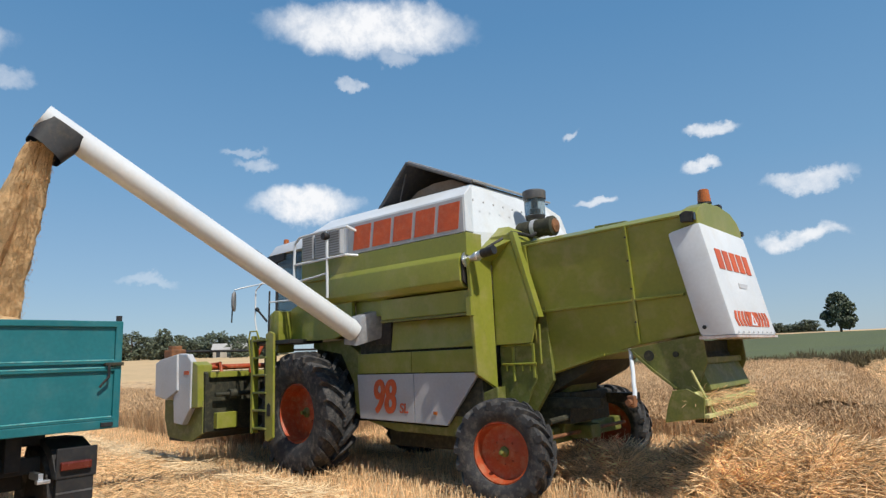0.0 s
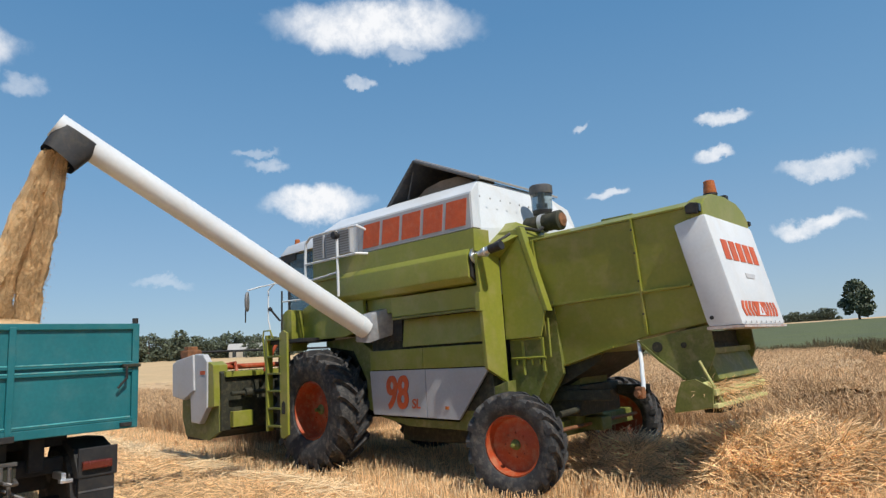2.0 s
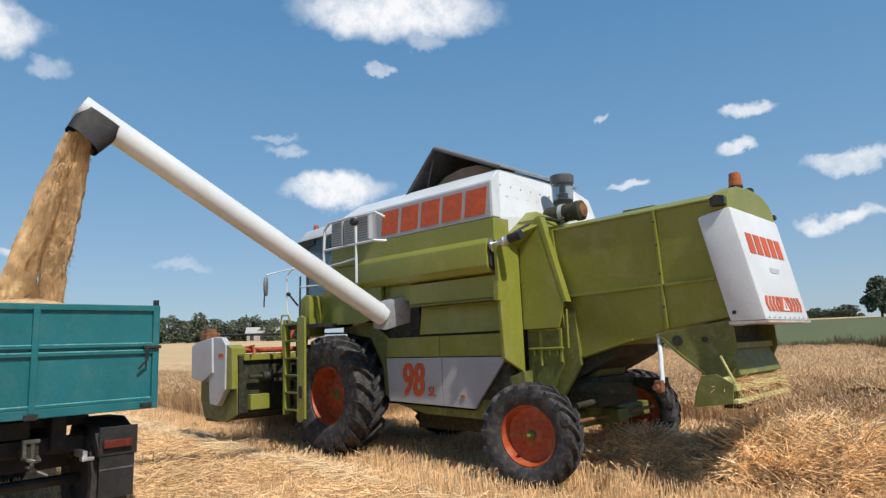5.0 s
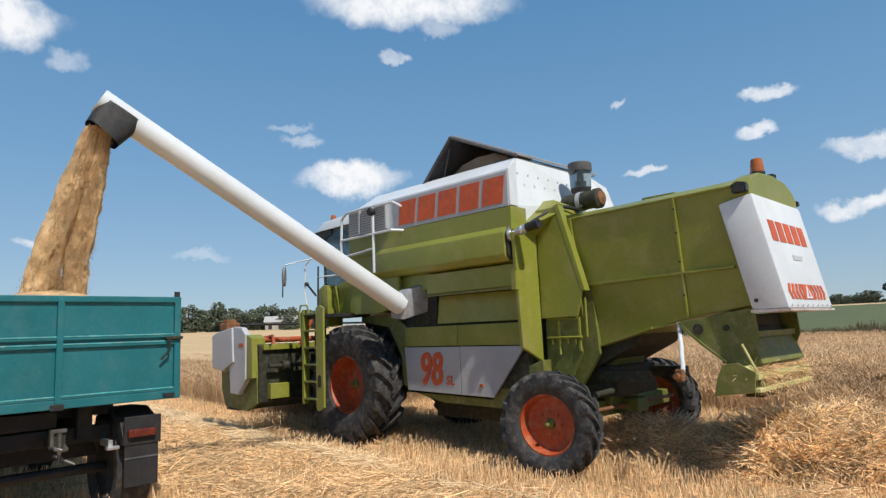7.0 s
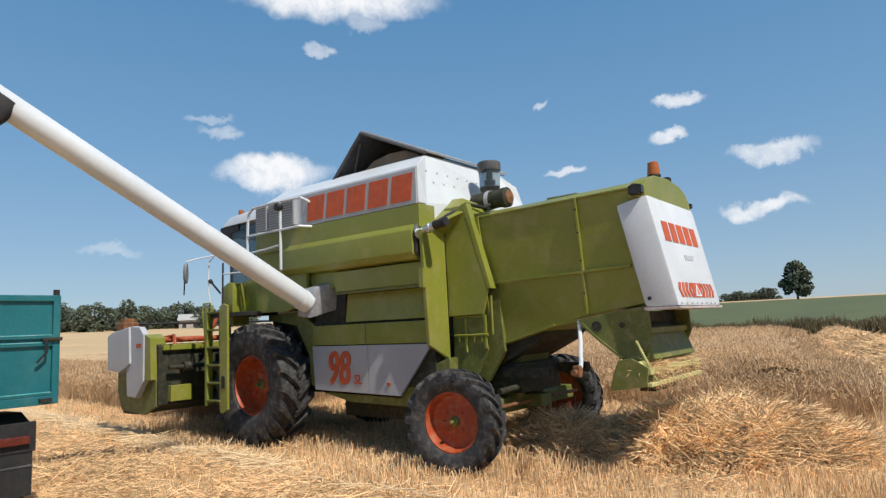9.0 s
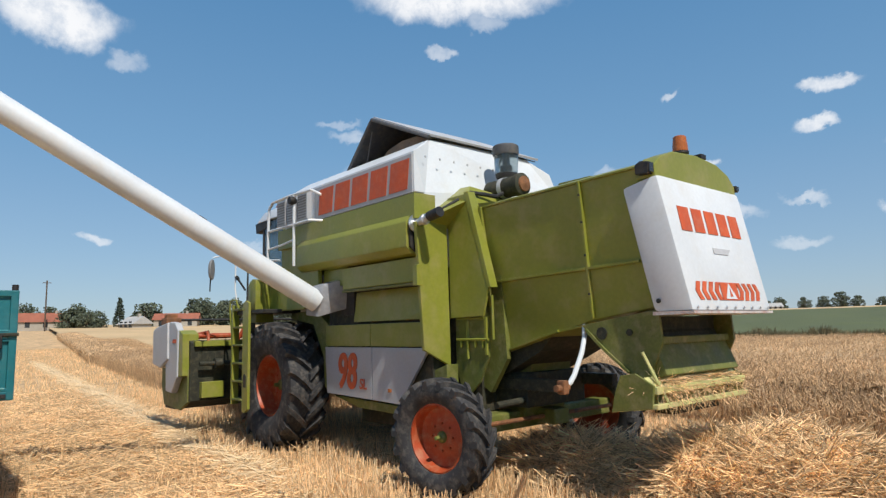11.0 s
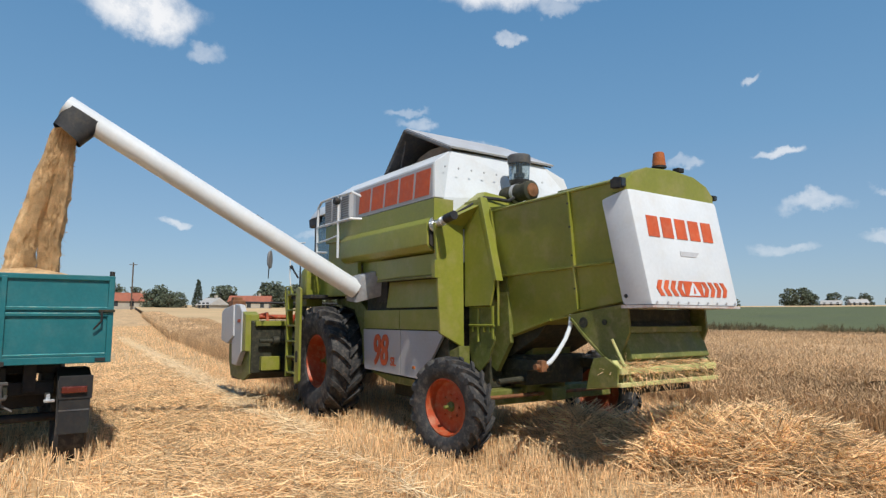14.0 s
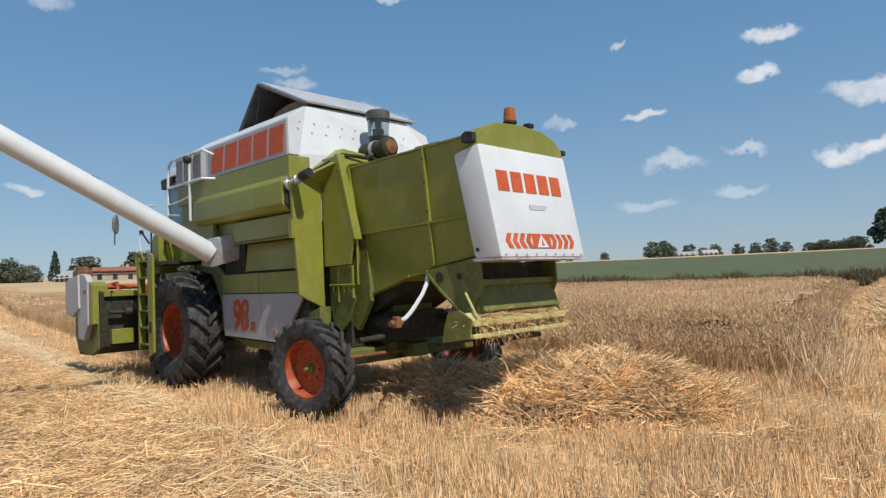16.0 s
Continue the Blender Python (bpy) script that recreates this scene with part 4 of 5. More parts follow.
cpart("roof_visor", add_hull(bmesh.new(), [(-1.38, 0.42, 3.24), (-0.9, 0.42, 3.30), (-0.9, 0.42, 3.44), (-1.42, 0.42, 3.40)], [(-1.38, 2.42, 3.24), (-0.9, 2.42, 3.30), (-0.9, 2.42, 3.44), (-1.42, 2.42, 3.40)], 0.01), M_BLACK, "black visor", False, cab)
cpart("side_window", box(-1.10, -0.42, 0.44, 0.455, 2.3, 3.38), M_GLASS, "tinted cab side window", False, cab)
cpart("windscreen", box(-1.16, -1.14, 0.46, 2.40, 2.25, 3.38), M_GLASS, "", False, cab)
cpart("far_window", box(-1.10, -0.42, 2.385, 2.40, 2.3, 3.38), M_GLASS, "", False, cab)
for y in (0.45, 2.4):
    cpart("cab_pillar", tube([(-1.13, y, 2.2), (-1.13, y, 3.42)], 0.03, 6), M_BLACK, "", False, cab)
cpart("seat", add_box(box(-0.75, -0.25, 1.2, 1.65, 2.25, 2.65, 0.05), -0.35, -0.22, 1.2, 1.65, 2.6, 3.2, 0.05), M_BLACK, "", False, cab)
for i in range(3):
    g = cpart("radiator_grille", box(0.02 + 0.31 * i, 0.29 + 0.31 * i, 0.10, 0.18, 3.12, 3.50, 0.01), M_GREY, "grey ventilation grille")
    for j in range(9):
        cpart("slat", box(0.045 + 0.31 * i, 0.265 + 0.31 * i, 0.092, 0.102, 3.15 + 0.037 * j, 3.165 + 0.037 * j), M_LOUVRE, parent=g)
cpart("platform", box(-0.95, 0.0, -0.10, 0.5, 1.90, 1.96, 0.01), M_BLACK)
cpart("toolbox", add_prism(bmesh.new(), [(-0.70, 1.96), (-0.40, 1.96), (-0.40, 2.40), (-0.52, 2.42), (-0.64, 2.36), (-0.70, 2.24)], -0.02, 0.30, 0.02), M_GREEN, "bright green toolbox", True)
cpart("toolbox_lower", box(-0.68, -0.42, 0.0, 0.28, 1.78, 1.93, 0.01), M_GREEN)
cpart("guard_rail", tube([(1.20, 0.17, 3.40), (1.16, 0.02, 3.46), (0.6, 0.0, 3.47), (0.10, 0.0, 3.46), (-0.02, 0.0, 3.38), (-0.04, 0.0, 3.05), (-0.04, 0.0, 2.55)], 0.02, 8), M_WHITE, "white tubular guard rail", True)
cpart("guard_rail", tube([(1.22, 0.17, 3.06), (1.15, 0.0, 3.06), (-0.04, 0.0, 3.06)], 0.018, 8), M_WHITE, "", True)
cpart("rail_post", tube([(0.74, 0.0, 3.46), (0.74, 0.0, 2.50)], 0.02, 8), M_WHITE, "", True)
cpart("rail_step", add_tube(add_tube(bmesh.new(), [(0.74, 0.0, 2.85), (0.40, 0.0, 2.82), (-0.04, 0.0, 2.80)], 0.015, 6), [(-0.04, 0.0, 2.65), (0.3, 0.02, 2.62)], 0.015, 6), M_WHITE)
cpart("side_lamp", moved(lathe([(0, -0.05), (0.05, -0.045), (0.06, 0.0), (0.04, 0.05), (0, 0.06)], 16), Matrix.Translation((0.74, -0.03, 3.38))), M_BLACK, "", True)

# Ladder and hand rails.
ladder = cpart("ladder", prism([(-0.48, 0.50), (-0.36, 0.56), (-0.36, 2.06), (-0.46, 2.10), (-0.56, 2.06), (-0.56, 0.52)], -0.14, -0.10, 0.008), M_GREEN, "bright green access ladder")
cpart("ladder_stringer", prism([(-0.92, 0.60), (-0.86, 0.60), (-0.86, 2.05), (-0.92, 2.05)], -0.16, -0.06, 0.006), M_GREEN, parent=ladder)
# Slot drawn as a black inlay, its inner shade put into colour.
cpart("ladder_slot", prism([(-0.50, 0.86), (-0.42, 0.86), (-0.42, 1.02), (-0.46, 1.05), (-0.50, 1.02)], -0.148, -0.138), M_BLACK, parent=ladder)
for i in range(6):
    cpart("rung", box(-0.87, -0.53, -0.16, -0.04, 0.66 + 0.26 * i, 0.69 + 0.26 * i, 0.006), M_GREEN2, parent=ladder)
cpart("ladder_back", box(-0.86, -0.56, 0.04, 0.06, 0.9, 2.0), M_DARK, parent=ladder)
cpart("hand_rail", tube([(-0.92, -0.14, 1.5), (-0.98, -0.16, 2.0), (-0.95, -0.16, 2.12), (-0.80, -0.14, 2.12), (-0.76, -0.12, 2.0)], 0.014, 8), M_GREEN, "", True)
cpart("hand_rail", tube([(-0.78, -0.12, 1.96), (-0.85, -0.14, 2.3), (-0.84, -0.14, 2.75), (-0.72, -0.1, 2.86), (-0.55, 0.0, 2.86)], 0.012, 8), M_WHITE, "", True)
cpart("hand_rail", tube([(-0.62, -0.05, 1.96), (-0.60, -0.05, 2.72)], 0.014, 8), M_BLACK, "", True)
cpart("hand_rail", tube([(-0.60, -0.05, 2.55), (-0.30, 0.0, 2.55), (-0.10, 0.1, 2.55)], 0.012, 8), M_WHITE, "", True)
cpart("control_lever", add_tube(add_tube(bmesh.new(), [(-0.62, -0.08, 2.26), (-0.80, -0.12, 2.44)], 0.016, 6), [(-0.80, -0.12, 2.44), (-0.83, -0.13, 2.47)], 0.03, 8), M_BLACK)
mir = cpart("wing_mirror", moved(lathe([(0, -0.03), (0.10, -0.025), (0.125, 0.0), (0.12, 0.02), (0, 0.025)], 24), Matrix.Translation((-0.88, -0.49, 2.57)) @ Matrix.Rotation(radians(-44), 4, "Z") @ Matrix.Diagonal((0.60, 1, 1.25, 1))), M_LOUVRE, "oval wing mirror", True)
cpart("mirror_arm", add_tube(bmesh.new(), [(-0.92, -0.46, 2.75), (-0.85, -0.3, 2.80), (-0.60, -0.05, 2.86)], 0.011, 6), M_WHITE, parent=mir)
cpart("mirror_stem", tube([(-0.93, -0.49, 2.25), (-0.93, -0.48, 2.6)], 0.01, 6), M_BLACK, parent=mir)

# Header with reel.
Y0, Y1 = -0.56, 3.45
# Header back coloured dark in place of the shadow on it.
header = cpart("header", add_prism(bmesh.new(), [(-1.62, 0.62), (-1.62, 1.50), (-1.70, 1.54), (-1.78, 1.50), (-1.80, 0.75), (-2.4, 0.52), (-2.75, 0.50), (-2.75, 0.45), (-2.3, 0.45)], Y0 + 0.05, Y1 - 0.05, 0.006), M_DARK, "grimy dark green cutting header, shadow put into its colour")
# The white shields take the grey that carries their shade.
cpart("divider_shield", add_prism(bmesh.new(), [(-3.02, 1.70), (-2.85, 1.76), (-2.28, 1.83), (-2.24, 1.25), (-2.60, 1.10), (-3.0, 1.16)], Y0 - 0.10, Y0 + 0.02, 0.02), M_SHIELD, "white plastic divider shield, greyed for shade", False, header)
cpart("divider_shield", add_prism(bmesh.new(), [(-2.44, 1.78), (-2.25, 1.84), (-2.0, 1.82), (-1.86, 1.70), (-1.86, 0.98), (-2.10, 0.72), (-2.38, 0.74), (-2.42, 1.1)], Y0 - 0.07, Y0 + 0.03, 0.02), M_SHIELD, "white plastic drive shield, greyed for shade", False, header)
cpart("shield_seam", add_prism(bmesh.new(), [(-2.45, 1.77), (-2.42, 1.78), (-2.40, 1.20), (-2.43, 1.20)], Y0 - 0.085, Y0 - 0.06, 0.004), M_WHITE, "", False, header)
cpart("shield_mark", box(-2.08, -1.92, Y0 - 0.076, Y0 - 0.069, 1.50, 1.56), M_LETTER, "", False, header)
cpart("end_plate", add_prism(bmesh.new(), [(-1.86, 1.70), (-1.70, 1.64), (-1.66, 1.0), (-1.86, 0.98)], Y0 - 0.05, Y0 + 0.20, 0.012), M_GREEN, "bright green end plate", False, header)
cpart("end_plate", prism([(-2.9, 1.1), (-1.66, 1.1), (-1.66, 0.60), (-2.0, 0.46), (-2.75, 0.5), (-2.9, 0.8)], Y0 + 0.03, Y0 + 0.08, 0.01), M_GREEN2, "", False, header)
cpart("end_plate", prism([(-2.9, 1.5), (-1.66, 1.5), (-1.66, 0.60), (-2.0, 0.46), (-2.9, 0.5)], Y1 - 0.08, Y1 - 0.03, 0.01), M_GREEN2, "", False, header)
cpart("lower_guard", box(-1.66, -1.52, Y0 + 0.20, Y0 + 0.55, 0.66, 0.90, 0.01), M_GREEN, "", False, header)
cpart("drive_shaft", add_tube(add_tube(bmesh.new(), [(-1.5, Y0 + 0.15, 1.18), (-1.5, 0.9, 1.18)], 0.035, 10), [(-1.5, Y0 + 0.38, 1.18), (-1.5, Y0 + 0.50, 1.18)], 0.075, 12), M_DARK, "", True, header)
cpart("back_rail", box(-1.66, -1.56, Y0 + 0.1, Y1 - 0.1, 1.44, 1.53, 0.01), M_GREEN, "", False, header)
reel = cpart("reel", tube([(-2.62, Y0 + 0.15, 1.26), (-2.62, Y1 - 0.15, 1.26)], 0.06, 12), M_RUST, "orange-red pick-up reel", True, None)
for k in range(5):
    a = 2 * math.pi * k / 5 + 0.35
    cx, cz = -2.62 + 0.36 * math.cos(a), 1.26 + 0.36 * math.sin(a)
    bat = cpart("reel_bat", tube([(cx, Y0 + 0.15, cz), (cx, Y1 - 0.15, cz)], 0.026, 8), M_RIM, "", True, reel)
    for y in (Y0 + 0.2, C, Y1 - 0.2):
        cpart("reel_spoke", tube([(-2.62, y, 1.26), (cx, y, cz)], 0.02, 6), M_RIM, "", False, reel)
    tines = bmesh.new()
    for j in range(24):
        y = Y0 + 0.25 + j * 0.15
        add_tube(tines, [(cx, y, cz), (cx - 0.03, y, cz - 0.22)], 0.005, 4)
    tagged(cpart("reel_tines", tines, M_BLACK, "", False, reel), kind="stuff")
cpart("reel_arm", tube([(-1.66, Y0 + 0.35, 1.45), (-1.72, Y0 + 0.35, 1.66), (-2.62, Y0 + 0.12, 1.55), (-2.62, Y0 + 0.12, 1.26)], 0.03, 8), M_RIM, "", False, header)
cpart("reel_arm", tube([(-1.45, 0.15, 1.50), (-1.42, 0.2, 1.62), (-1.35, 0.35, 1.98)], 0.028, 8), M_RIM, "orange-red hydraulic arm", False, header)
cpart("reel_pipe", tube([(-1.80, Y0 + 0.2, 1.60), (-1.80, Y1 - 0.2, 1.60)], 0.045, 10), M_RIM, "orange-red reel pipe", True, header)
cpart("reel_motor", add_box(box(-2.95, -2.65, Y0 + 0.0, Y0 + 0.25, 1.78, 1.92, 0.03), -2.85, -2.7, Y0 + 0.02, Y0 + 0.2, 1.90, 1.98, 0.02), M_RUST, "rust-red reel drive", False, header)
cpart("reel_shaft", tube([(-2.7, Y0 + 0.1, 1.88), (-2.7, Y1 - 0.1, 1.88)], 0.02, 8), M_BLACK, "", True, header)
cpart("feeder_house", add_hull(bmesh.new(), [(-1.62, 0.85, 0.70), (-1.62, 2.0, 0.70), (-1.62, 2.0, 1.35), (-1.62, 0.85, 1.35)], [(-0.1, 0.85, 1.15), (-0.1, 2.0, 1.15), (-0.1, 2.0, 1.85), (-0.1, 0.85, 1.85)], 0.01), M_GREEN2)

# Name blocks and model number on the side.
for i in range(5):
    x, w = 1.13 + i * 0.395, 0.335
    z0, z1, s = 3.135, 3.47, 0.045
    y0, y1 = 0.147, 0.1535
    o = [(x, z0), (x + s, z1), (x + w + s, z1), (x + w, z0)]
    cpart("name_block", prism(o, y0, y1), M_LETTER)


def writing(name, body, size, x, y, z, sx, parent):
    cu = bpy.data.curves.new(name, "FONT")
    cu.body, cu.size, cu.extrude, cu.offset = body, size, 0.003, size * 0.018
    cu.shear = 0.1
    cu.materials.append(M_LETTER)
    ob = new(name, cu)
    ob.matrix_basis = pose(x, y, z, 90, 0, 0) @ Matrix.Diagonal((sx, 1, 1, 1))
    ob.parent = parent
    return ob


writing("model_number", "98", 0.60, 1.25, 0.356, 0.925, 0.72, combine)
writing("model_number", "98", 0.60, 1.272, 0.3548, 0.929, 0.72, combine)
writing("model_letters", "SL", 0.17, 1.76, 0.356, 0.925, 0.95, combine)
cpart("side_marker", box(2.36, 2.42, 0.345, 0.362, 0.915, 0.955, 0.006), M_AMBER, "small amber marker lamp")


# ---- tipping trailer ----
trailer = thing("tipping_trailer", "teal steel tipping trailer heaped with grain, on a black chassis", "trailer")
TX, TY0, TY1, TZ0, TZ1 = 1.735, -5.50, -3.16, 1.10, 2.045
FRONT = -3.0


def tpart(name, bm, mat, label="", smooth=False, parent=None):
    return part(name, bm, mat, parent or trailer, label, smooth)


tail = tpart("tailboard", box(TX - 0.05, TX - 0.015, TY0 + 0.05, TY1 - 0.06, TZ0 + 0.06, TZ1 - 0.03, 0.004), M_TEAL, "teal steel tailboard")
for z, h in ((TZ1 - 0.055, 0.055), (1.665, 0.035), (1.60, 0.04), (1.175, 0.03), (TZ0, 0.075)):
    tpart("board_rail", box(TX - 0.03, TX + 0.012, TY0, TY1 - 0.05, z, z + h, 0.008), M_TEAL, parent=tail)
for z in (1.69, 1.626, 1.197):
    tpart("pale_edge", box(TX + 0.010, TX + 0.016, TY0, TY1 - 0.07, z, z + 0.012, 0.003), M_TEALLINE, parent=tail)
for y in (-4.20, -5.0):
    tpart("board_stake", box(TX - 0.025, TX + 0.022, y, y + 0.05, TZ0 + 0.04, TZ1 - 0.03, 0.006), M_TEAL, parent=tail)
for y0, y1 in ((TY1 - 0.06, TY1), (TY0, TY0 + 0.06)):
    post = tpart("corner_stake", box(TX - 0.08, TX + 0.012, y0, y1, TZ0, TZ1, 0.01), M_TEAL)
    tpart("stake_knob", tube([(TX - 0.02, (y0 + y1) / 2, TZ1), (TX - 0.02, (y0 + y1) / 2, TZ1 + 0.05)], 0.026, 10), M_BLACK, parent=post)
for y0, y1 in ((TY1 - 0.04, TY1 - 0.002), (TY0 + 0.002, TY0 + 0.04)):
    wall = tpart("sideboard", box(FRONT, TX - 0.08, y0, y1, TZ0 + 0.02, TZ1 - 0.02, 0.006), M_TEAL)
    for z in (1.64, 1.20, TZ1 - 0.06):
        tpart("board_rail", box(FRONT, TX - 0.08, y0 - 0.012, y1 + 0.012, z, z + 0.05, 0.006), M_TEAL, parent=wall)
    for x in (-2.0, -0.8, 0.5):
        tpart("board_stake", box(x, x + 0.06, y0 - 0.015, y1 + 0.015, TZ0, TZ1, 0.006), M_TEAL, parent=wall)
tpart("hinge_lug", box(TX + 0.0, TX + 0.035, TY1 - 0.16, TY1 - 0.06, TZ0 + 0.02, TZ0 + 0.055, 0.004), M_BLACK)
tpart("headboard", box(FRONT - 0.04, FRONT, TY0, TY1, TZ0, TZ1 + 0.1, 0.006), M_TEAL)
tpart("bed", box(FRONT, TX - 0.06, TY0 + 0.05, TY1 - 0.05, TZ0, TZ0 + 0.05), M_TEAL)
latch = tpart("tailboard_latch", box(TX - 0.02, TX + 0.04, TY1 - 0.15, TY1 + 0.01, 1.645, 1.675, 0.008), M_DARK, "rusty tailboard latch")
tpart("latch_lever", tube([(TX + 0.04, TY1 - 0.12, 1.66), (TX + 0.05, TY1 - 0.12, 1.55), (TX + 0.03, TY1 - 0.19, 1.46)], 0.012, 6), M_BLACK, parent=latch)
tpart("hinge", box(TX, TX + 0.03, -4.23, -4.13, TZ0 - 0.01, TZ0 + 0.04, 0.004), M_BLACK)
tpart("chassis_beam", add_box(box(FRONT, TX - 0.25, -3.95, -3.83, 0.80, 1.10, 0.01), FRONT, TX - 0.25, -4.83, -4.71, 0.80, 1.10, 0.01), M_FLAP)
tpart("tipping_frame", add_box(box(-2.5, 1.45, -4.6, -4.1, 0.92, 1.06, 0.01), 1.1, 1.3, -5.2, -3.6, 0.98, 1.09, 0.01), M_FLAP)
tpart("bumper", box(TX - 0.44, TX - 0.32, TY0 + 0.25, TY1 - 0.50, 0.76, 0.90, 0.012), M_FLAP, "black steel rear beam")
tpart("cross_member", box(TX - 0.75, TX - 0.6, TY0 + 0.4, TY1 - 0.55, 0.60, 0.80, 0.01), M_FLAP)
# Black plate added to fill the dark space below the bed.
tpart("underbed_dark_plate", box(TX - 0.98, TX - 0.94, TY0 + 0.35, TY1 - 0.75, 0.55, 1.08, 0.006), M_FLAP)
hitch = tpart("tow_coupling", add_box(box(TX - 0.36, TX - 0.10, -4.18, -4.10, 0.77, 0.86, 0.01), TX - 0.13, TX - 0.07, -4.20, -4.08, 0.76, 0.93, 0.012), M_DARK, "grimy metal tow coupling")
tpart("coupling_plate", add_box(box(TX - 0.075, TX - 0.05, -4.20, -4.08, 0.90, 0.93, 0.004), TX - 0.075, TX - 0.05, -4.20, -4.175, 0.80, 0.90, 0.004), M_WORN, "worn coupling plate", parent=hitch)
tpart("coupling_jaw", add_tube(add_tube(bmesh.new(), [(TX - 0.08, -4.19, 0.79), (TX + 0.03, -4.18, 0.78), (TX + 0.05, -4.14, 0.77), (TX + 0.03, -4.10, 0.77), (TX - 0.08, -4.09, 0.79)], 0.016, 8), [(TX - 0.07, -4.17, 0.72), (TX + 0.02, -4.03, 0.64)], 0.012, 6), M_WORN, "worn metal coupling jaw", parent=hitch)
tpart("coupling_pin", tube([(TX - 0.02, -4.14, 0.90), (TX - 0.02, -4.14, 0.68)], 0.016, 8), M_WORN, parent=hitch)
for yc in (-3.48, -5.10):
    guard = tpart("mudguard", add_prism(bmesh.new(), [(TX - 0.85, 0.85), (TX - 0.75, 1.02), (TX - 0.35, 1.03), (TX - 0.16, 0.96), (TX - 0.03, 0.78), (TX - 0.03, 0.72), (TX - 0.10, 0.72), (TX - 0.25, 0.90), (TX - 0.40, 0.97), (TX - 0.72, 0.96)], yc - 0.16, yc + 0.16, 0.01), M_FLAP, "black mudguard")
    tpart("tail_lamp", box(TX - 0.03, TX + 0.02, yc - 0.13, yc + 0.11, 0.79, 0.86, 0.012), M_REDLENS, "dirty red tail lamp")
    tpart("lamp_board", box(TX - 0.05, TX - 0.02, yc - 0.155, yc + 0.165, 0.72, 0.97, 0.01), M_FLAP)
    flap = tpart("mudflap", box(TX - 0.05, TX - 0.03, yc - 0.145, yc + 0.145, 0.36, 0.735, 0.004), M_FLAP, "black rubber mudflap")
    tpart("flap_strip", box(TX - 0.032, TX - 0.024, yc - 0.145, yc + 0.145, 0.60, 0.615), M_SPOUT, parent=flap)
    tyre = lathe([(0.28, -0.12), (0.34, -0.15), (0.44, -0.155), (0.485, -0.12), (0.495, -0.05), (0.495, 0.05), (0.485, 0.12), (0.44, 0.155), (0.34, 0.15), (0.28, 0.12)], 40)
    for xw in (TX - 0.62, FRONT + 0.9):
        w = tpart("wheel", moved(lathe([(0.29, -0.12), (0.25, -0.08), (0.10, -0.03), (0.0, -0.03), (0.0, 0.03), (0.1, 0.03), (0.25, 0.08), (0.29, 0.12)], 32), Matrix.Translation((xw, yc, 0.485))), M_BLACK, "", True)
        part("tyre", moved(tyre.copy(), Matrix.Translation((xw, yc, 0.485))), M_RUBBER, w, "black tyre", True)
    tyre.free()
for xw in (TX - 0.62, FRONT + 0.9):
    tpart("axle", tube([(xw, -5.06, 0.485), (xw, -3.60, 0.485)], 0.05, 10), M_BLACK)
tpart("socket", add_box(box(TX - 0.12, TX - 0.05, -3.76, -3.66, 0.70, 0.73, 0.006), TX - 0.34, TX - 0.10, -3.74, -3.70, 0.72, 0.78, 0.006), M_STEEL, "small worn metal socket bracket")

# Grain: the heap in the trailer and the stream from the spout.
bm = bmesh.new()
NX, NY = 44, 24
rows = []
for i in range(NX + 1):
    row = []
    for j in range(NY + 1):
        x = FRONT + 0.02 + (TX - 0.08 - FRONT) * i / NX
        y = TY0 + 0.05 + (TY1 - TY0 - 0.11) * j / NY
        d = math.hypot(x - 0.35, y + 3.95)
        z = 1.90 + 0.30 * math.exp(-(d / 0.85) ** 2) - 0.03 * d + 0.015 * noise.noise((x * 4, y * 4, 0))
        row.append(bm.verts.new((x, y, z)))
    rows.append(row)
for a, b in zip(rows, rows[1:]):
    for j in range(NY):
        bm.faces.new((a[j], a[j + 1], b[j + 1], b[j]))
solid("grain_heap", bm, M_GRAIN, "heap of golden wheat grain filling the trailer", "grain", kind="stuff", smooth=True)

bm = bmesh.new()
G0, G1 = Vector((0.90, -3.68, 3.84)), Vector((0.36, -3.93, 2.10))
for lobe, phase, share in ((-0.58, 0.0, 0.72), (0.62, 3.1, 0.60)):
    rings = []
    for i in range(71):
        f = i / 70
        c = G0.lerp(G1, f)
        c.x += -0.16 * math.sqrt(f) + 0.16 * f
        w = 0.108 + 0.112 * f ** 0.7
        c += Vector((0.16, 0.98, 0)) * (lobe * w * (0.8 + 0.45 * f) + 0.03 * noise.noise((f * 6, phase, 1)))
        ring = []
        for k in range(44):
            a = 2 * math.pi * k / 44
            ca, sa = math.cos(a), math.sin(a)
            clods = noise.noise((ca * 1.3 + phase, sa * 1.3, f * 4.0)) * 0.24 + noise.noise((ca * 3 + phase, sa * 3, f * 12)) * 0.20 + noise.noise((ca * 7, sa * 7 + phase, f * 34)) * 0.13
            r = w * share * (1 + clods)
            ring.append(bm.verts.new(c + Vector((ca * r, sa * r, 0.03 * noise.noise((ca * 4, sa * 4, f * 9))))))
        rings.append(ring)
    for a, b in zip(rings, rings[1:]):
        for k in range(44):
            bm.faces.new((a[k], a[(k + 1) % 44], b[(k + 1) % 44], b[k]))
    bm.faces.new(rings[0]); bm.faces.new(list(reversed(rings[-1])))
solid("grain_stream", bm, M_GRAIN, "stream of wheat grain pouring from the spout", "grain", kind="stuff", smooth=True)
n = 13000
f = rng.uniform(0, 1, n) ** 0.8
ang = rng.uniform(0, 2 * np.pi, n)
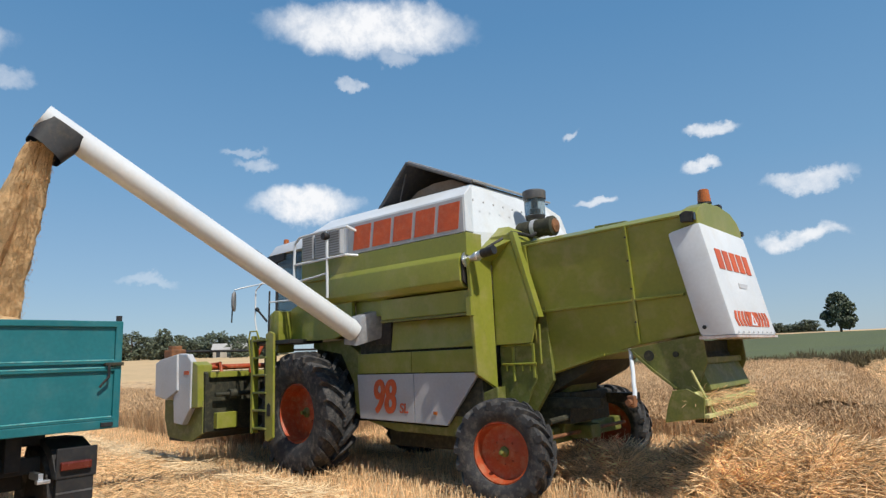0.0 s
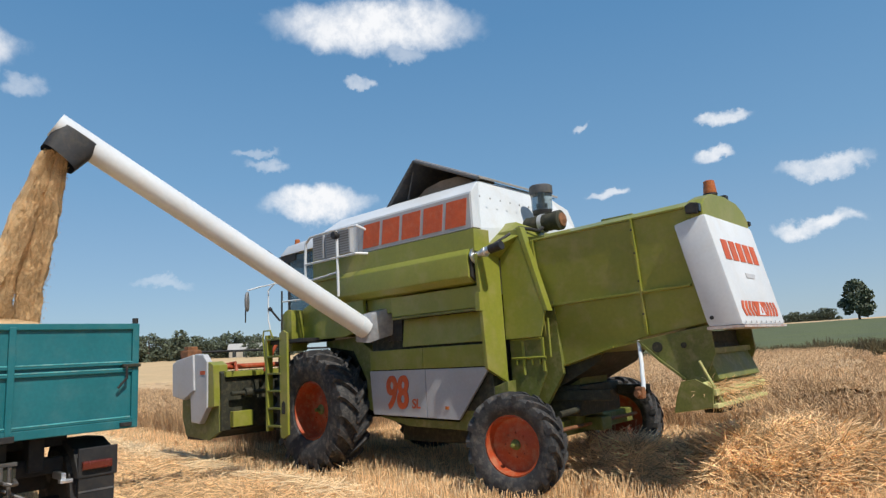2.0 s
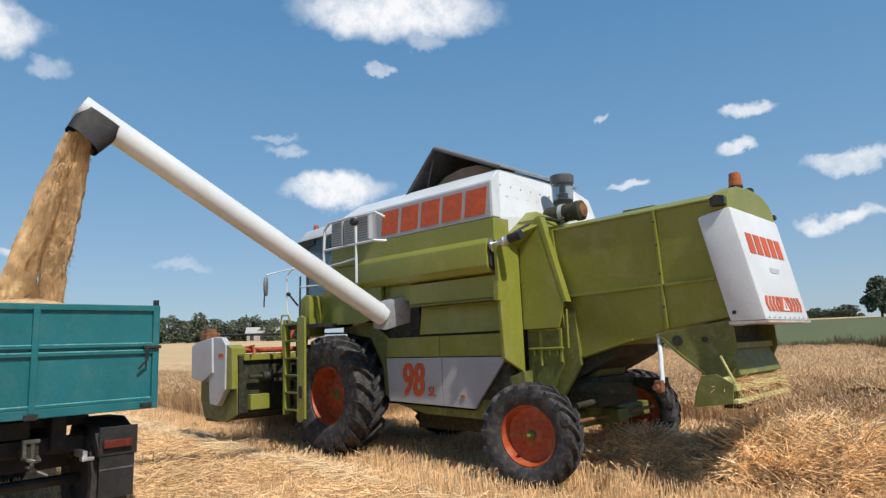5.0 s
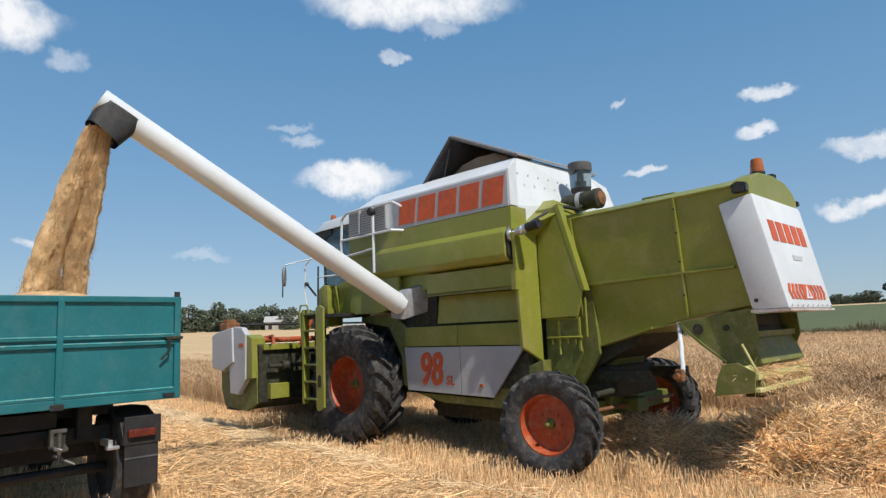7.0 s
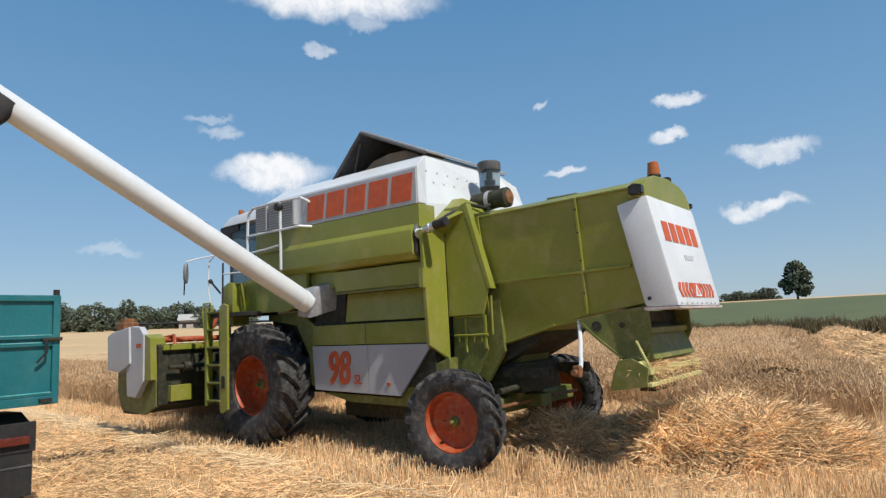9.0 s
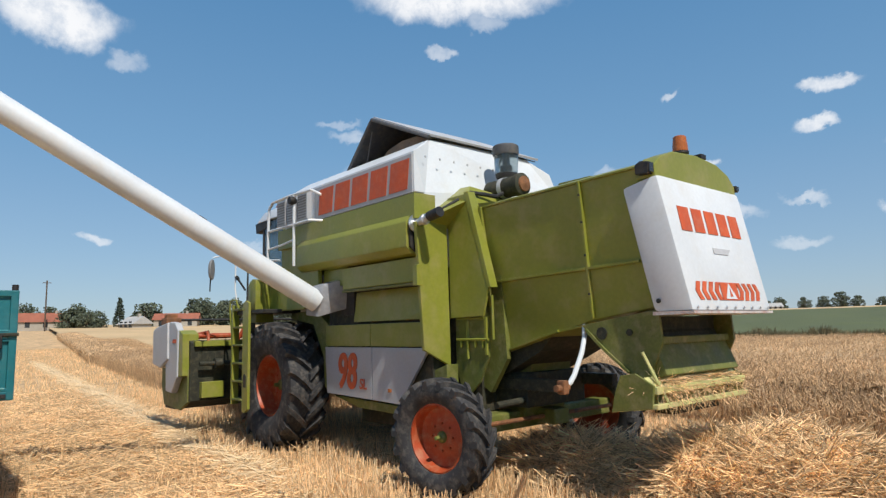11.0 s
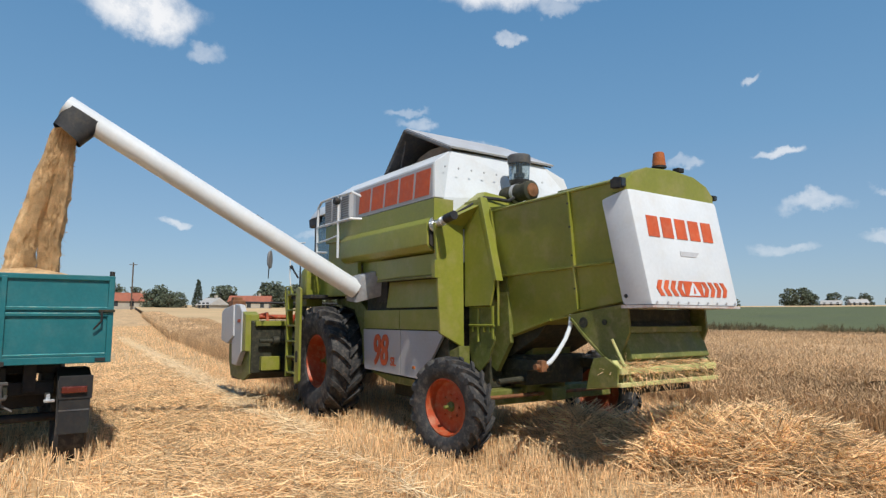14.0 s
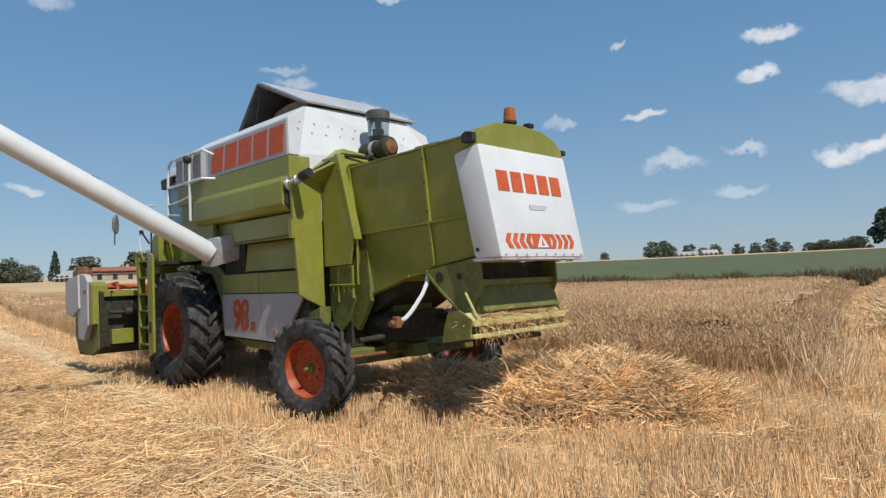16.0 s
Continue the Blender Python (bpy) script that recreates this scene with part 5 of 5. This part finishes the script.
rad = (0.125 + 0.14 * f ** 0.8) * np.abs(rng.normal(0.98, 0.12 + 0.06 * f, n))
base = np.stack([0.90 - 0.54 * f - 0.16 * np.sqrt(f) + 0.16 * f + np.cos(ang) * rad, -3.68 - 0.25 * f + np.sin(ang) * rad * 0.9, 3.84 - 1.74 * f], 1)
kernels = stalk_arrays(base, rng.normal(0, 1, (n, 3)) + [0, 0, -1.5], rng.uniform(0.007, 0.014, n), rng.uniform(0.005, 0.008, n), 0.7)
stalk_object("grain_kernels", [kernels], M_GRAIN, "loose wheat kernels flying round the pouring stream", "grain")


# ---- straw, stubble and crop ----
def scatter(n, x0, x1, y0, y1):
    return rng.uniform(x0, x1, n), rng.uniform(y0, y1, n)


PILE = (5.78, 2.38)


def pile_height(x, y):
    """Windrow of straw dropped behind the machine."""
    u, v = (x - PILE[0]), (y - PILE[1])
    a, b = u * 0.80 + v * 0.60, -u * 0.60 + v * 0.80
    d = np.minimum((a / 1.5) ** 2 + (b / 0.95) ** 2, 0.35 + ((x - 4.15) / 1.5) ** 2 + ((y - 1.75) / 0.85) ** 2)
    lumps = 1 + 0.30 * np.sin(5.1 * x + 1.3 * y) * np.sin(4.3 * y - 2.0 * x + 1) + 0.22 * np.sin(9.3 * x - 6.1 * y) * np.sin(8.1 * y + 3.7 * x)
    return 0.50 * np.clip(1 - d, 0, 1) ** 0.75 * (0.45 + 0.55 * lumps)


def swath(x, y):
    """Share of lying straw: loose chaff strips along the driving direction and old wheel tracks."""
    s = y + 0.09 * x
    return np.clip(np.exp(-((s + 1.9) / 1.05) ** 4) * np.clip((8.2 - x) / 3.0, 0.12, 1) * (0.8 + 0.25 * np.sin(1.3 * x + 2.1 * s) * np.sin(2.4 * s - 0.7 * x)) + 0.10, 0, 1)


sets = []
# Standing stubble in drilled rows.
n = 190000
x, y = scatter(n, -12, 12.0, -7.0, 8.5)
row = 0.125
s = y + 0.11 * x
y = np.round(s / row) * row - 0.11 * x + rng.normal(0, 0.014, n)
d = np.hypot(x - 9, y + 4.5)
keep = (~in_crop(x, y)) & (pile_height(x, y) < 0.05) & (rng.uniform(0, 1, n) < np.clip(1.25 - d / 26, 0.25, 1)) & (rng.uniform(0, 1, n) > 1.25 * np.clip(swath(x, y) - 0.2, 0, 1))
keep &= ~((np.abs(y + 0.11 * x + 5.2) < 0.22) | (np.abs(y + 0.11 * x + 1.0) < 0.2)) | (rng.uniform(0, 1, n) < 0.3)
x, y = x[keep], y[keep]
n = len(x)
base = np.stack([x, y, np.full(n, -0.02)], 1)
way = np.stack([rng.normal(0, 0.20, n), rng.normal(0, 0.20, n), np.ones(n)], 1)
tall = rng.uniform(0.10, 0.24, n) * (0.85 + 0.35 * np.sin(x * 1.7 + y) * np.sin(y * 2.3))
thick = rng.uniform(0.005, 0.012, n)
# A random share of stalks is coloured pale as highlights.
white = rng.uniform(0, 1, n) < 0.16 + 0.14 * np.sin(x * 0.9 - y * 1.4)
sets.append(stalk_arrays(base[~white], way[~white], tall[~white], thick[~white], 0.8))
pale = [stalk_arrays(base[white], way[white], tall[white], thick[white], 0.8)]
n = 30000
x, y = scatter(n, -60, -10, -9.0, 9.0)
keep = ~in_crop(x, y)
x, y = x[keep], y[keep]
n = len(x)
sets.append(stalk_arrays(np.stack([x, y, rise(x, y) - 0.02], 1), np.stack([rng.normal(0, 0.25, n), rng.normal(0, 0.25, n), np.ones(n)], 1), rng.uniform(0.08, 0.20, n), rng.uniform(0.012, 0.03, n), 0.8))
n = 30000
x, y = scatter(n, 1, 18, 7.5, 42)
keep = ~in_crop(x, y)
x, y = x[keep], y[keep]
n = len(x)
sets.append(stalk_arrays(np.stack([x, y, rise(x, y) - 0.02], 1), np.stack([rng.normal(0, 0.3, n), rng.normal(0, 0.3, n), np.ones(n)], 1), rng.uniform(0.12, 0.28, n), rng.uniform(0.012, 0.028, n), 0.8))
n = 26000
x, y = scatter(n, -14, 26, -17, 8)
keep = (x > 11.8) | (y < -6.8)
x, y = x[keep], y[keep]
n = len(x)
sets.append(stalk_arrays(np.stack([x, y, np.full(n, -0.02)], 1), np.stack([rng.normal(0, 0.25, n), rng.normal(0, 0.25, n), np.ones(n)], 1), rng.uniform(0.10, 0.22, n), rng.uniform(0.012, 0.025, n), 0.8))
stalk_object("highlight_stubble", pale, M_PALE, "stalks coloured pale as highlights among the stubble", "stubble")
stalk_object("stubble", sets, M_STUBBLE, "cut golden cereal stubble standing in rows", "stubble")

sets = []
n = 330000
x, y = scatter(n, -14, 12.0, -7.5, 9.0)
keep = (~in_crop(x, y)) & (rng.uniform(0, 1, n) < swath(x, y) * np.clip(1.3 - np.hypot(x - 9, y + 4.5) / 24, 0.2, 1))
x, y = x[keep], y[keep]
n = len(x)
base = np.stack([x, y, rng.uniform(0.005, 0.10, n) * (0.5 + swath(x, y))], 1)
ang = rng.uniform(0, 2 * np.pi, n)
way = np.stack([np.cos(ang), np.sin(ang), rng.normal(0, 0.22, n)], 1)
sets.append(stalk_arrays(base, way, rng.uniform(0.05, 0.30, n), rng.uniform(0.004, 0.012, n), 0.8))
# Tufts of tangled straw, and the pale line of straw left by the last pass.
m = 2400
cx, cy = scatter(m, -9, 11.5, -7.2, 8.0)
ok = (~in_crop(cx, cy)) & (rng.uniform(0, 1, m) < 0.02 + 0.95 * swath(cx, cy)) & (pile_height(cx, cy) < 0.1)
cx, cy = cx[ok], cy[ok]
size = rng.uniform(0.08, 0.30, len(cx))
k = np.repeat(np.arange(len(cx)), 34)
n = len(k)
rad = np.abs(rng.normal(0, 0.5, n))
ang = rng.uniform(0, 2 * np.pi, n)
base = np.stack([cx[k] + np.cos(ang) * rad * size[k] * 1.6, cy[k] + np.sin(ang) * rad * size[k], 0.02 + size[k] * 0.55 * np.clip(1 - rad, 0, 1) * rng.uniform(0.5, 1.1, n)], 1)
ang = rng.uniform(0, 2 * np.pi, n)
sets.append(stalk_arrays(base, np.stack([np.cos(ang), np.sin(ang), rng.normal(0.02, 0.25, n)], 1), rng.uniform(0.08, 0.36, n), rng.uniform(0.005, 0.011, n), 0.8))
n = 19000
x = 6.4 - 50 * rng.uniform(0, 1, n) ** 1.35
y = -0.72 - 0.09 * x + rng.normal(0, 0.085, n) + 0.06 * np.sin(x * 1.9)
ang = rng.normal(np.pi, 0.9, n)
thin = rng.uniform(0, 1, n) < np.where(x > 2, 0.10, np.where(x > -3, 0.42 + 0.2 * np.sin(x * 2.3), 0.9))
x, y, ang = x[thin], y[thin], ang[thin]
n = len(x)
line = (stalk_arrays(np.stack([x, y, rng.uniform(0.06, 0.17, n)], 1), np.stack([np.cos(ang), np.sin(ang), rng.normal(0, 0.15, n)], 1), rng.uniform(0.12, 0.4, n), rng.uniform(0.006, 0.013, n), 0.8))
stalk_object("straw_line", [line], M_PALE, "pale line of straw left by the last pass", "straw")
stalk_object("loose_straw", sets, M_STRAW, "loose chopped straw lying on the stubble", "straw")

# Straw heap: an uneven mound, dark for gap shade, covered with stalks.
bm = bmesh.new()
rows = []
for i in range(61):
    row = []
    for j in range(61):
        x, y = PILE[0] - 3.2 + 5.4 * i / 60, PILE[1] - 2.2 + 4.4 * j / 60
        h = float(pile_height(x, y))
        row.append(bm.verts.new((x, y, -0.04 + h * (0.82 + 0.3 * noise.noise((x * 3, y * 3, 0))) + 0.05 * noise.noise((x * 7, y * 7, 1)) * (h > 0))))
    rows.append(row)
for a, b in zip(rows, rows[1:]):
    for j in range(60):
        bm.faces.new((a[j], a[j + 1], b[j + 1], b[j]))
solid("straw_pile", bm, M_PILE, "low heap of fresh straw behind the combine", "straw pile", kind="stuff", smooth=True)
m = 5200
cx, cy = scatter(m, PILE[0] - 3.2, PILE[0] + 2.2, PILE[1] - 2.3, PILE[1] + 2.3)
keep = pile_height(cx, cy) > 0.02
cx, cy = cx[keep], cy[keep]
m = len(cx)
k = np.repeat(np.arange(m), 26)
n = len(k)
# Wisps: stalks of one wisp lie roughly the same way, some stand out of the heap.
turn = rng.uniform(0, 2 * np.pi, m)
lift = rng.normal(0.0, 0.34, m) + 0.5 * (rng.uniform(0, 1, m) < 0.12)
x, y = cx[k] + rng.normal(0, 0.09, n), cy[k] + rng.normal(0, 0.09, n)
h = pile_height(x, y)
base = np.stack([x, y, h * rng.uniform(0.85, 1.06, n) + rng.uniform(-0.02, 0.07, n)], 1)
ang = turn[k] + rng.normal(0, 1.0, n)
way = np.stack([np.cos(ang), np.sin(ang), lift[k] + rng.normal(-0.03, 0.2, n)], 1)
stalk_object("heap_straw", [stalk_arrays(base, way, rng.uniform(0.10, 0.38, n), rng.uniform(0.004, 0.013, n), 0.8)], M_HEAP, "tangled fresh straw on the heap", "straw")

# An older windrow beyond the corner of the standing crop.
def windrow(x, y):
    c = 6.6 - 0.19 * (y - 12.0)
    bump = 1 + 0.35 * np.sin(1.9 * y + 0.7 * x) + 0.25 * np.sin(4.3 * y - 1.1 * x)
    return np.where((y > 12) & (y < 44), 0.38 * np.exp(-((x - c - 0.9) / 0.75) ** 2) * bump, 0)


bm = bmesh.new()
rows = []
for i in range(25):
    row = []
    for j in range(121):
        y = 11.0 + 34.0 * j / 120
        x = 6.6 - 0.19 * (y - 12.0) - 1.3 + 4.4 * i / 24
        row.append(bm.verts.new((x, y, float(rise(x, y)) - 0.05 + float(windrow(np.float64(x), np.float64(y))))))
    rows.append(row)
for a, b in zip(rows, rows[1:]):
    for j in range(120):
        bm.faces.new((a[j], a[j + 1], b[j + 1], b[j]))
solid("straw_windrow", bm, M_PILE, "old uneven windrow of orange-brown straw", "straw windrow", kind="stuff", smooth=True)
n = 16000
y = rng.uniform(12, 44, n)
x = 6.6 - 0.19 * (y - 12.0) + 0.9 + rng.normal(0, 0.75, n)
ang = rng.uniform(0, 2 * np.pi, n)
stalk_object("windrow_straw", [stalk_arrays(np.stack([x, y, rise(x, y) + windrow(x, y) * 1.02], 1), np.stack([np.cos(ang), np.sin(ang), rng.normal(0.05, 0.3, n)], 1), rng.uniform(0.2, 0.5, n), rng.uniform(0.012, 0.025, n), 0.8)], M_STRAW, "loose straw on the old windrow", "straw")

# Straw hanging on the spreader tray.
n = 1500
edge = rng.uniform(0, 1, n) < 0.2
base = np.stack([np.where(edge, rng.uniform(5.56, 5.64, n), rng.uniform(5.40, 5.62, n)), rng.uniform(0.68, 2.14, n), np.where(edge, rng.uniform(0.95, 1.10, n), rng.uniform(1.06, 1.17, n))], 1)
way = np.stack([rng.normal(0.2, 0.6, n), rng.normal(0, 0.9, n), np.where(edge, rng.normal(-0.8, 0.5, n), rng.normal(0.0, 0.16, n))], 1)
stalk_object("hanging_straw", [stalk_arrays(base, way, rng.uniform(0.04, 0.18, n), rng.uniform(0.004, 0.008, n))], M_STRAW, "straw caught on the spreader tray", "straw")


# Standing cereal: stems with heavier ears.
def cereal(x, y, tall, stout=1.0):
    n = len(x)
    z = rise(x, y)
    base = np.stack([x, y, z - 0.02], 1)
    way = np.stack([rng.normal(0, 0.16, n), rng.normal(-0.03, 0.16, n), np.ones(n)], 1)
    way /= np.linalg.norm(way, axis=1, keepdims=True)
    depth = np.clip(np.minimum(y - near_edge(x), (right_edge(y) - x)), 0, 1.4) / 1.4
    length = tall * rng.uniform(0.78, 1.12, n) * np.where(x > -3.3, 0.60 + 0.40 * depth, 0.85 + 0.15 * depth)
    stem = stalk_arrays(base, way, length, rng.uniform(0.005, 0.009, n) * stout, 0.7)
    droop = way + np.stack([rng.normal(0, 0.5, n), rng.normal(0, 0.5, n), rng.uniform(-0.9, 0.3, n)], 1)
    ear = stalk_arrays(base + way * length[:, None], droop, rng.uniform(0.06, 0.11, n), rng.uniform(0.012, 0.022, n) * stout, 0.4)
    return [stem, ear]


sets = []
x, y = scatter(70000, -6, 8.2, 3.5, 11.0)
k = in_crop(x + rng.normal(0, 0.12, len(x)), y + rng.normal(0, 0.15, len(x)))
sets += cereal(x[k], y[k], 0.74)
x, y = scatter(42000, -22, 8, 9.0, 38)
k = in_crop(x, y)
sets += cereal(x[k], y[k], 0.78, 1.3)
t = rng.uniform(0, 1, 38000) ** 1.7
x = -3.2 - 60 * t
y = near_edge(x) + rng.uniform(-0.1, 2.6, len(x)) * (1 + t)
sets += cereal(x, y, 0.78, 1.3)
t = rng.uniform(0, 1, 14000)
x = -34 - 62 * t
y = near_edge(x) + rng.uniform(-0.3, 2.2, len(x))
sets += cereal(x, y, 0.80, 6.0)
stalk_object("standing_cereal", sets, M_CROP, "ripe brown-gold standing cereal with heavy ears", "crop")

# Pale stalks leaning out at the corner of the standing crop.
n = 240
y = 4.4 + 7.0 * rng.uniform(0, 1, n) ** 2.2
x = right_edge(y) + rng.normal(0.05, 0.16, n)
way = np.stack([rng.normal(0.18, 0.32, n), rng.normal(-0.12, 0.3, n), np.ones(n)], 1)
stalk_object("leaning_stalks", [stalk_arrays(np.stack([x, y, np.full(n, -0.02)], 1), way, rng.uniform(0.3, 0.75, n), rng.uniform(0.008, 0.016, n), 0.7)], M_PALE, "pale stalks leaning from the crop corner", "crop")

# Weedy strip between cereal and green field.
n = 26000
x = rng.uniform(-75, 22, n)
y = far_edge(x) + rng.uniform(0.0, 3.0, n)
base = np.stack([x, y, rise(x, y)], 1)
way = np.stack([rng.normal(0, 0.3, n), rng.normal(0, 0.3, n), np.ones(n)], 1)
clump = 0.55 + 0.45 * np.abs(np.sin(x * 0.83 + 0.4 * np.sin(x * 2.1)) * np.sin(x * 0.37 + 1 + 0.5 * y)) + 0.15 * np.sin(x * 3.1)
stalk_object("field_margin", [stalk_arrays(base, way, 0.55 + rng.uniform(0.25, 0.8, n) * clump, rng.uniform(0.05, 0.11, n), 0.3)], M_WEED, "dark weedy field margin", "weeds")


# ---- far trees and houses ----
def bearing(az, r, lift=0.0):
    a = radians(az)
    x, y = 8.5 - r * math.sin(a), -4.5 + r * math.cos(a)
    return x, y, float(rise(x, y)) + lift


def leaves(centres, radii, count, size, seed):
    g = np.random.default_rng(seed)
    k = g.integers(0, len(centres), count)
    d = g.normal(0, 1, (count, 3)); d /= np.linalg.norm(d, axis=1, keepdims=True)
    p = centres[k] + d * radii[k][:, None] * (g.uniform(0.45, 1.08, count) ** 0.6)[:, None]
    s = g.normal(0, 1, (count, 3)); s /= np.linalg.norm(s, axis=1, keepdims=True)
    u = np.cross(s, g.normal(0, 1, (count, 3))); u /= np.linalg.norm(u, axis=1, keepdims=True)
    w = (size * g.uniform(0.6, 1.4, count))[:, None]
    v = np.stack([p - s * w, p - u * w * 0.6, p + s * w, p + u * w * 0.6], 1)
    return v.reshape(-1, 3), np.arange(count * 4).reshape(-1, 4)


def tree(name, label, height, spread, seed, mat=None, count=1500, low=0.25):
    """A tree: tapered trunk, limbs, and a crown of leafy clumps with gaps."""
    g = np.random.default_rng(seed)
    t = thing(name, label, "tree", "far trees")
    bm = tube([(0, 0, -0.3), (0.1, 0, height * 0.25), (0.0, 0.1, height * 0.55), (0.15, 0, height * 0.85)], 0.2, 8, True, [height * 0.032, height * 0.026, height * 0.018, height * 0.006])
    cs, rs = [], []
    for i in range(34):
        a, f = g.uniform(0, 2 * math.pi), g.uniform(0, 1)
        zc = height * (low + (0.90 - low) * f)
        reach = spread * (0.25 + 0.75 * math.sin(math.pi * (0.18 + 0.74 * f))) * g.uniform(0.35, 0.95)
        c = np.array((math.cos(a) * reach, math.sin(a) * reach, zc))
        cs.append(c); rs.append(spread * g.uniform(0.26, 0.42))
        if i % 3 == 0:
            add_tube(bm, [(0, 0, zc * 0.7), tuple(c * (0.5, 0.5, 0.93)), tuple(c)], 0.1, 5, False, [height * 0.012, height * 0.008, height * 0.003])
    part("trunk", bm, M_BARK, t)
    v, q = leaves(np.array(cs), np.array(rs), count, height * 0.040, seed)
    me = quads_mesh("crown", v, q)
    me.materials.append(mat or M_LEAF)
    crown = new("crown", me)
    crown.parent = t
    return t


def spruce(seed, height):
    g = np.random.default_rng(seed)
    t = thing("spruce_tree", "tall dark spruce with a pointed top by the farm", "tree", "far trees")
    part("trunk", tube([(0, 0, -0.3), (0, 0, height)], 0.2, 8, True, [height * 0.02, 0.02]), M_BARK, t)
    cs, rs = [], []
    for i in range(60):
        f = g.uniform(0.08, 1) ** 1.0
        rr = height * 0.19 * (1 - f) + 0.15
        a = g.uniform(0, 2 * math.pi)
        cs.append((math.cos(a) * rr * 0.75, math.sin(a) * rr * 0.75, height * f)); rs.append(rr * 0.45 + 0.15)
    v, q = leaves(np.array(cs), np.array(rs), 1500, height * 0.028, seed)
    me = quads_mesh("crown", v, q)
    me.materials.append(M_NEEDLE)
    c = new("crown", me)
    c.parent = t
    return t


oak = tree("lone_tree", "lone broad-crowned green tree on the skyline", 12.0, 4.6, 11, count=3800, low=0.24)
oak.matrix_basis = pose(*bearing(9.4, 215, -0.2), 0, 0, 30)
kinds = [tree("broadleaf_tree", "dark green broadleaf tree on the skyline", 8.0, 3.6, 21 + i, count=2200, low=0.06) for i in range(4)]
used = [False] * 4


def plant(az, r, size, k, wide=1.0):
    x, y, z = bearing(az, r, -0.2)
    m = pose(x, y, z, 0, 0, (az * 137 + r * 31) % 360) @ Matrix.Diagonal((size / 8 * wide, size / 8 * wide, size / 8, 1))
    if used[k]:
        o = copy_thing(kinds[k], Matrix.Identity(4))
        o.matrix_basis = m
    else:
        used[k] = True
        kinds[k].matrix_basis = m


g = np.random.default_rng(5)
# Hedge right of the lone tree's foot, farm trees further round, woods and gardens in front of the machine.
for i in range(9):
    plant(11.1 + i * 0.45, 300, 4.2 + g.uniform(0, 1.6), i % 4, 1.3)
for az, r, s in ((30.4, 360, 5.0), (26.4, 340, 8.5), (25.6, 345, 9.5), (25.0, 350, 8.0), (23.4, 360, 7.5), (22.4, 360, 5.5), (21.4, 365, 6.5), (19.7, 365, 6.0), (18.4, 350, 6.2), (17.3, 350, 7.5), (16.2, 350, 5.5), (33.5, 380, 4.0), (34.6, 380, 4.0), (35.8, 380, 4.0), (37.0, 380, 4.2)):
    plant(az, r, s, int(r + s * 10) % 4, 1.15)
for i in range(26):
    az = 55.5 + i * 0.52 + g.uniform(-.2, .2)
    plant(az, 190 + g.uniform(-20, 30), 3.4 + 3.8 * math.sin(i * 1.3) ** 2 + g.uniform(0, 1.4), i % 4, 1.2)
for az, r, s in ((80.9, 190, 6.2), (79.7, 176, 5.6), (79.2, 178, 6.4), (78.4, 172, 4.6), (77.9, 175, 5.2), (74.4, 180, 6.8), (73.9, 182, 7.0), (75.3, 185, 3.6), (70.5, 190, 8.2), (69.9, 190, 8.0), (69.3, 195, 7.0), (82.6, 200, 7.0), (84.0, 200, 8.0), (85.5, 190, 7.0), (86.8, 190, 7.0)):
    plant(az, r, s, int(r + s * 10) % 4, 1.1)
sp = spruce(3, 8.2)
sp.matrix_basis = pose(*bearing(76.2, 178, -0.2))


def house(label, az, r, w, d, wall_h, roof_h, turn, roof_mat, wall_mat):
    x, y, z = bearing(az, r, -0.3)
    t = thing("house", label, "house", "far houses")
    wall = part("wall", box(-w / 2, w / 2, -d / 2, d / 2, 0, wall_h), wall_mat, t)
    part("roof", add_prism(bmesh.new(), [(-d / 2 - 0.4, wall_h - 0.1), (0, wall_h + roof_h), (d / 2 + 0.4, wall_h - 0.1)], -w / 2 - 0.4, w / 2 + 0.4, 0.0, "x"), roof_mat, t)
    part("chimney", box(w * 0.2, w * 0.2 + 0.6, -0.3, 0.3, wall_h, wall_h + roof_h + 0.6), wall_mat, t)
    for i in range(3):
        xx = -w / 2 + w * (i + 0.5) / 3
        for s in (-1, 1):
            part("window", box(xx - 0.5, xx + 0.5, s * (d / 2 + 0.01) - 0.02, s * (d / 2 + 0.01) + 0.02, 1.0, 2.3), M_PANE, t)
    t.matrix_basis = pose(x, y, z, 0, 0, turn)


house("low farmhouse with an orange tiled roof behind trees", 81.3, 185, 11, 8, 2.4, 2.2, 85, M_ROOF, M_RENDER)
house("pale gabled barn beside the field", 75.0, 165, 5, 5, 1.8, 1.7, 20, M_PALEROOF, M_RENDER)
house("farm building with a red tiled roof", 71.9, 175, 10, 7, 2.6, 1.6, 65, M_ROOF, M_RENDER)
house("white low house among trees", 60.0, 180, 8, 6, 3.0, 1.6, 55, M_PALEROOF, M_RENDER)
house("distant pale low farm shed", 23.6, 350, 8, 6, 1.8, 1.6, 20, M_PALEROOF, M_RENDER)
house("distant pale farmhouse with a grey roof", 21.9, 350, 7, 6, 2.0, 1.8, 40, M_PALEROOF, M_RENDER)
x, y, z = bearing(81.25, 175)
pole = thing("utility_pole", "thin dark utility pole by the farmhouse", "pole")
part("mast", tube([(x, y, z - 0.5), (x, y, z + 11.8)], 0.16, 8), M_BARK, pole)
part("crossarm", box(x - 0.06, x + 0.06, y - 0.9, y + 0.9, z + 11.2, z + 11.35), M_BARK, pole)
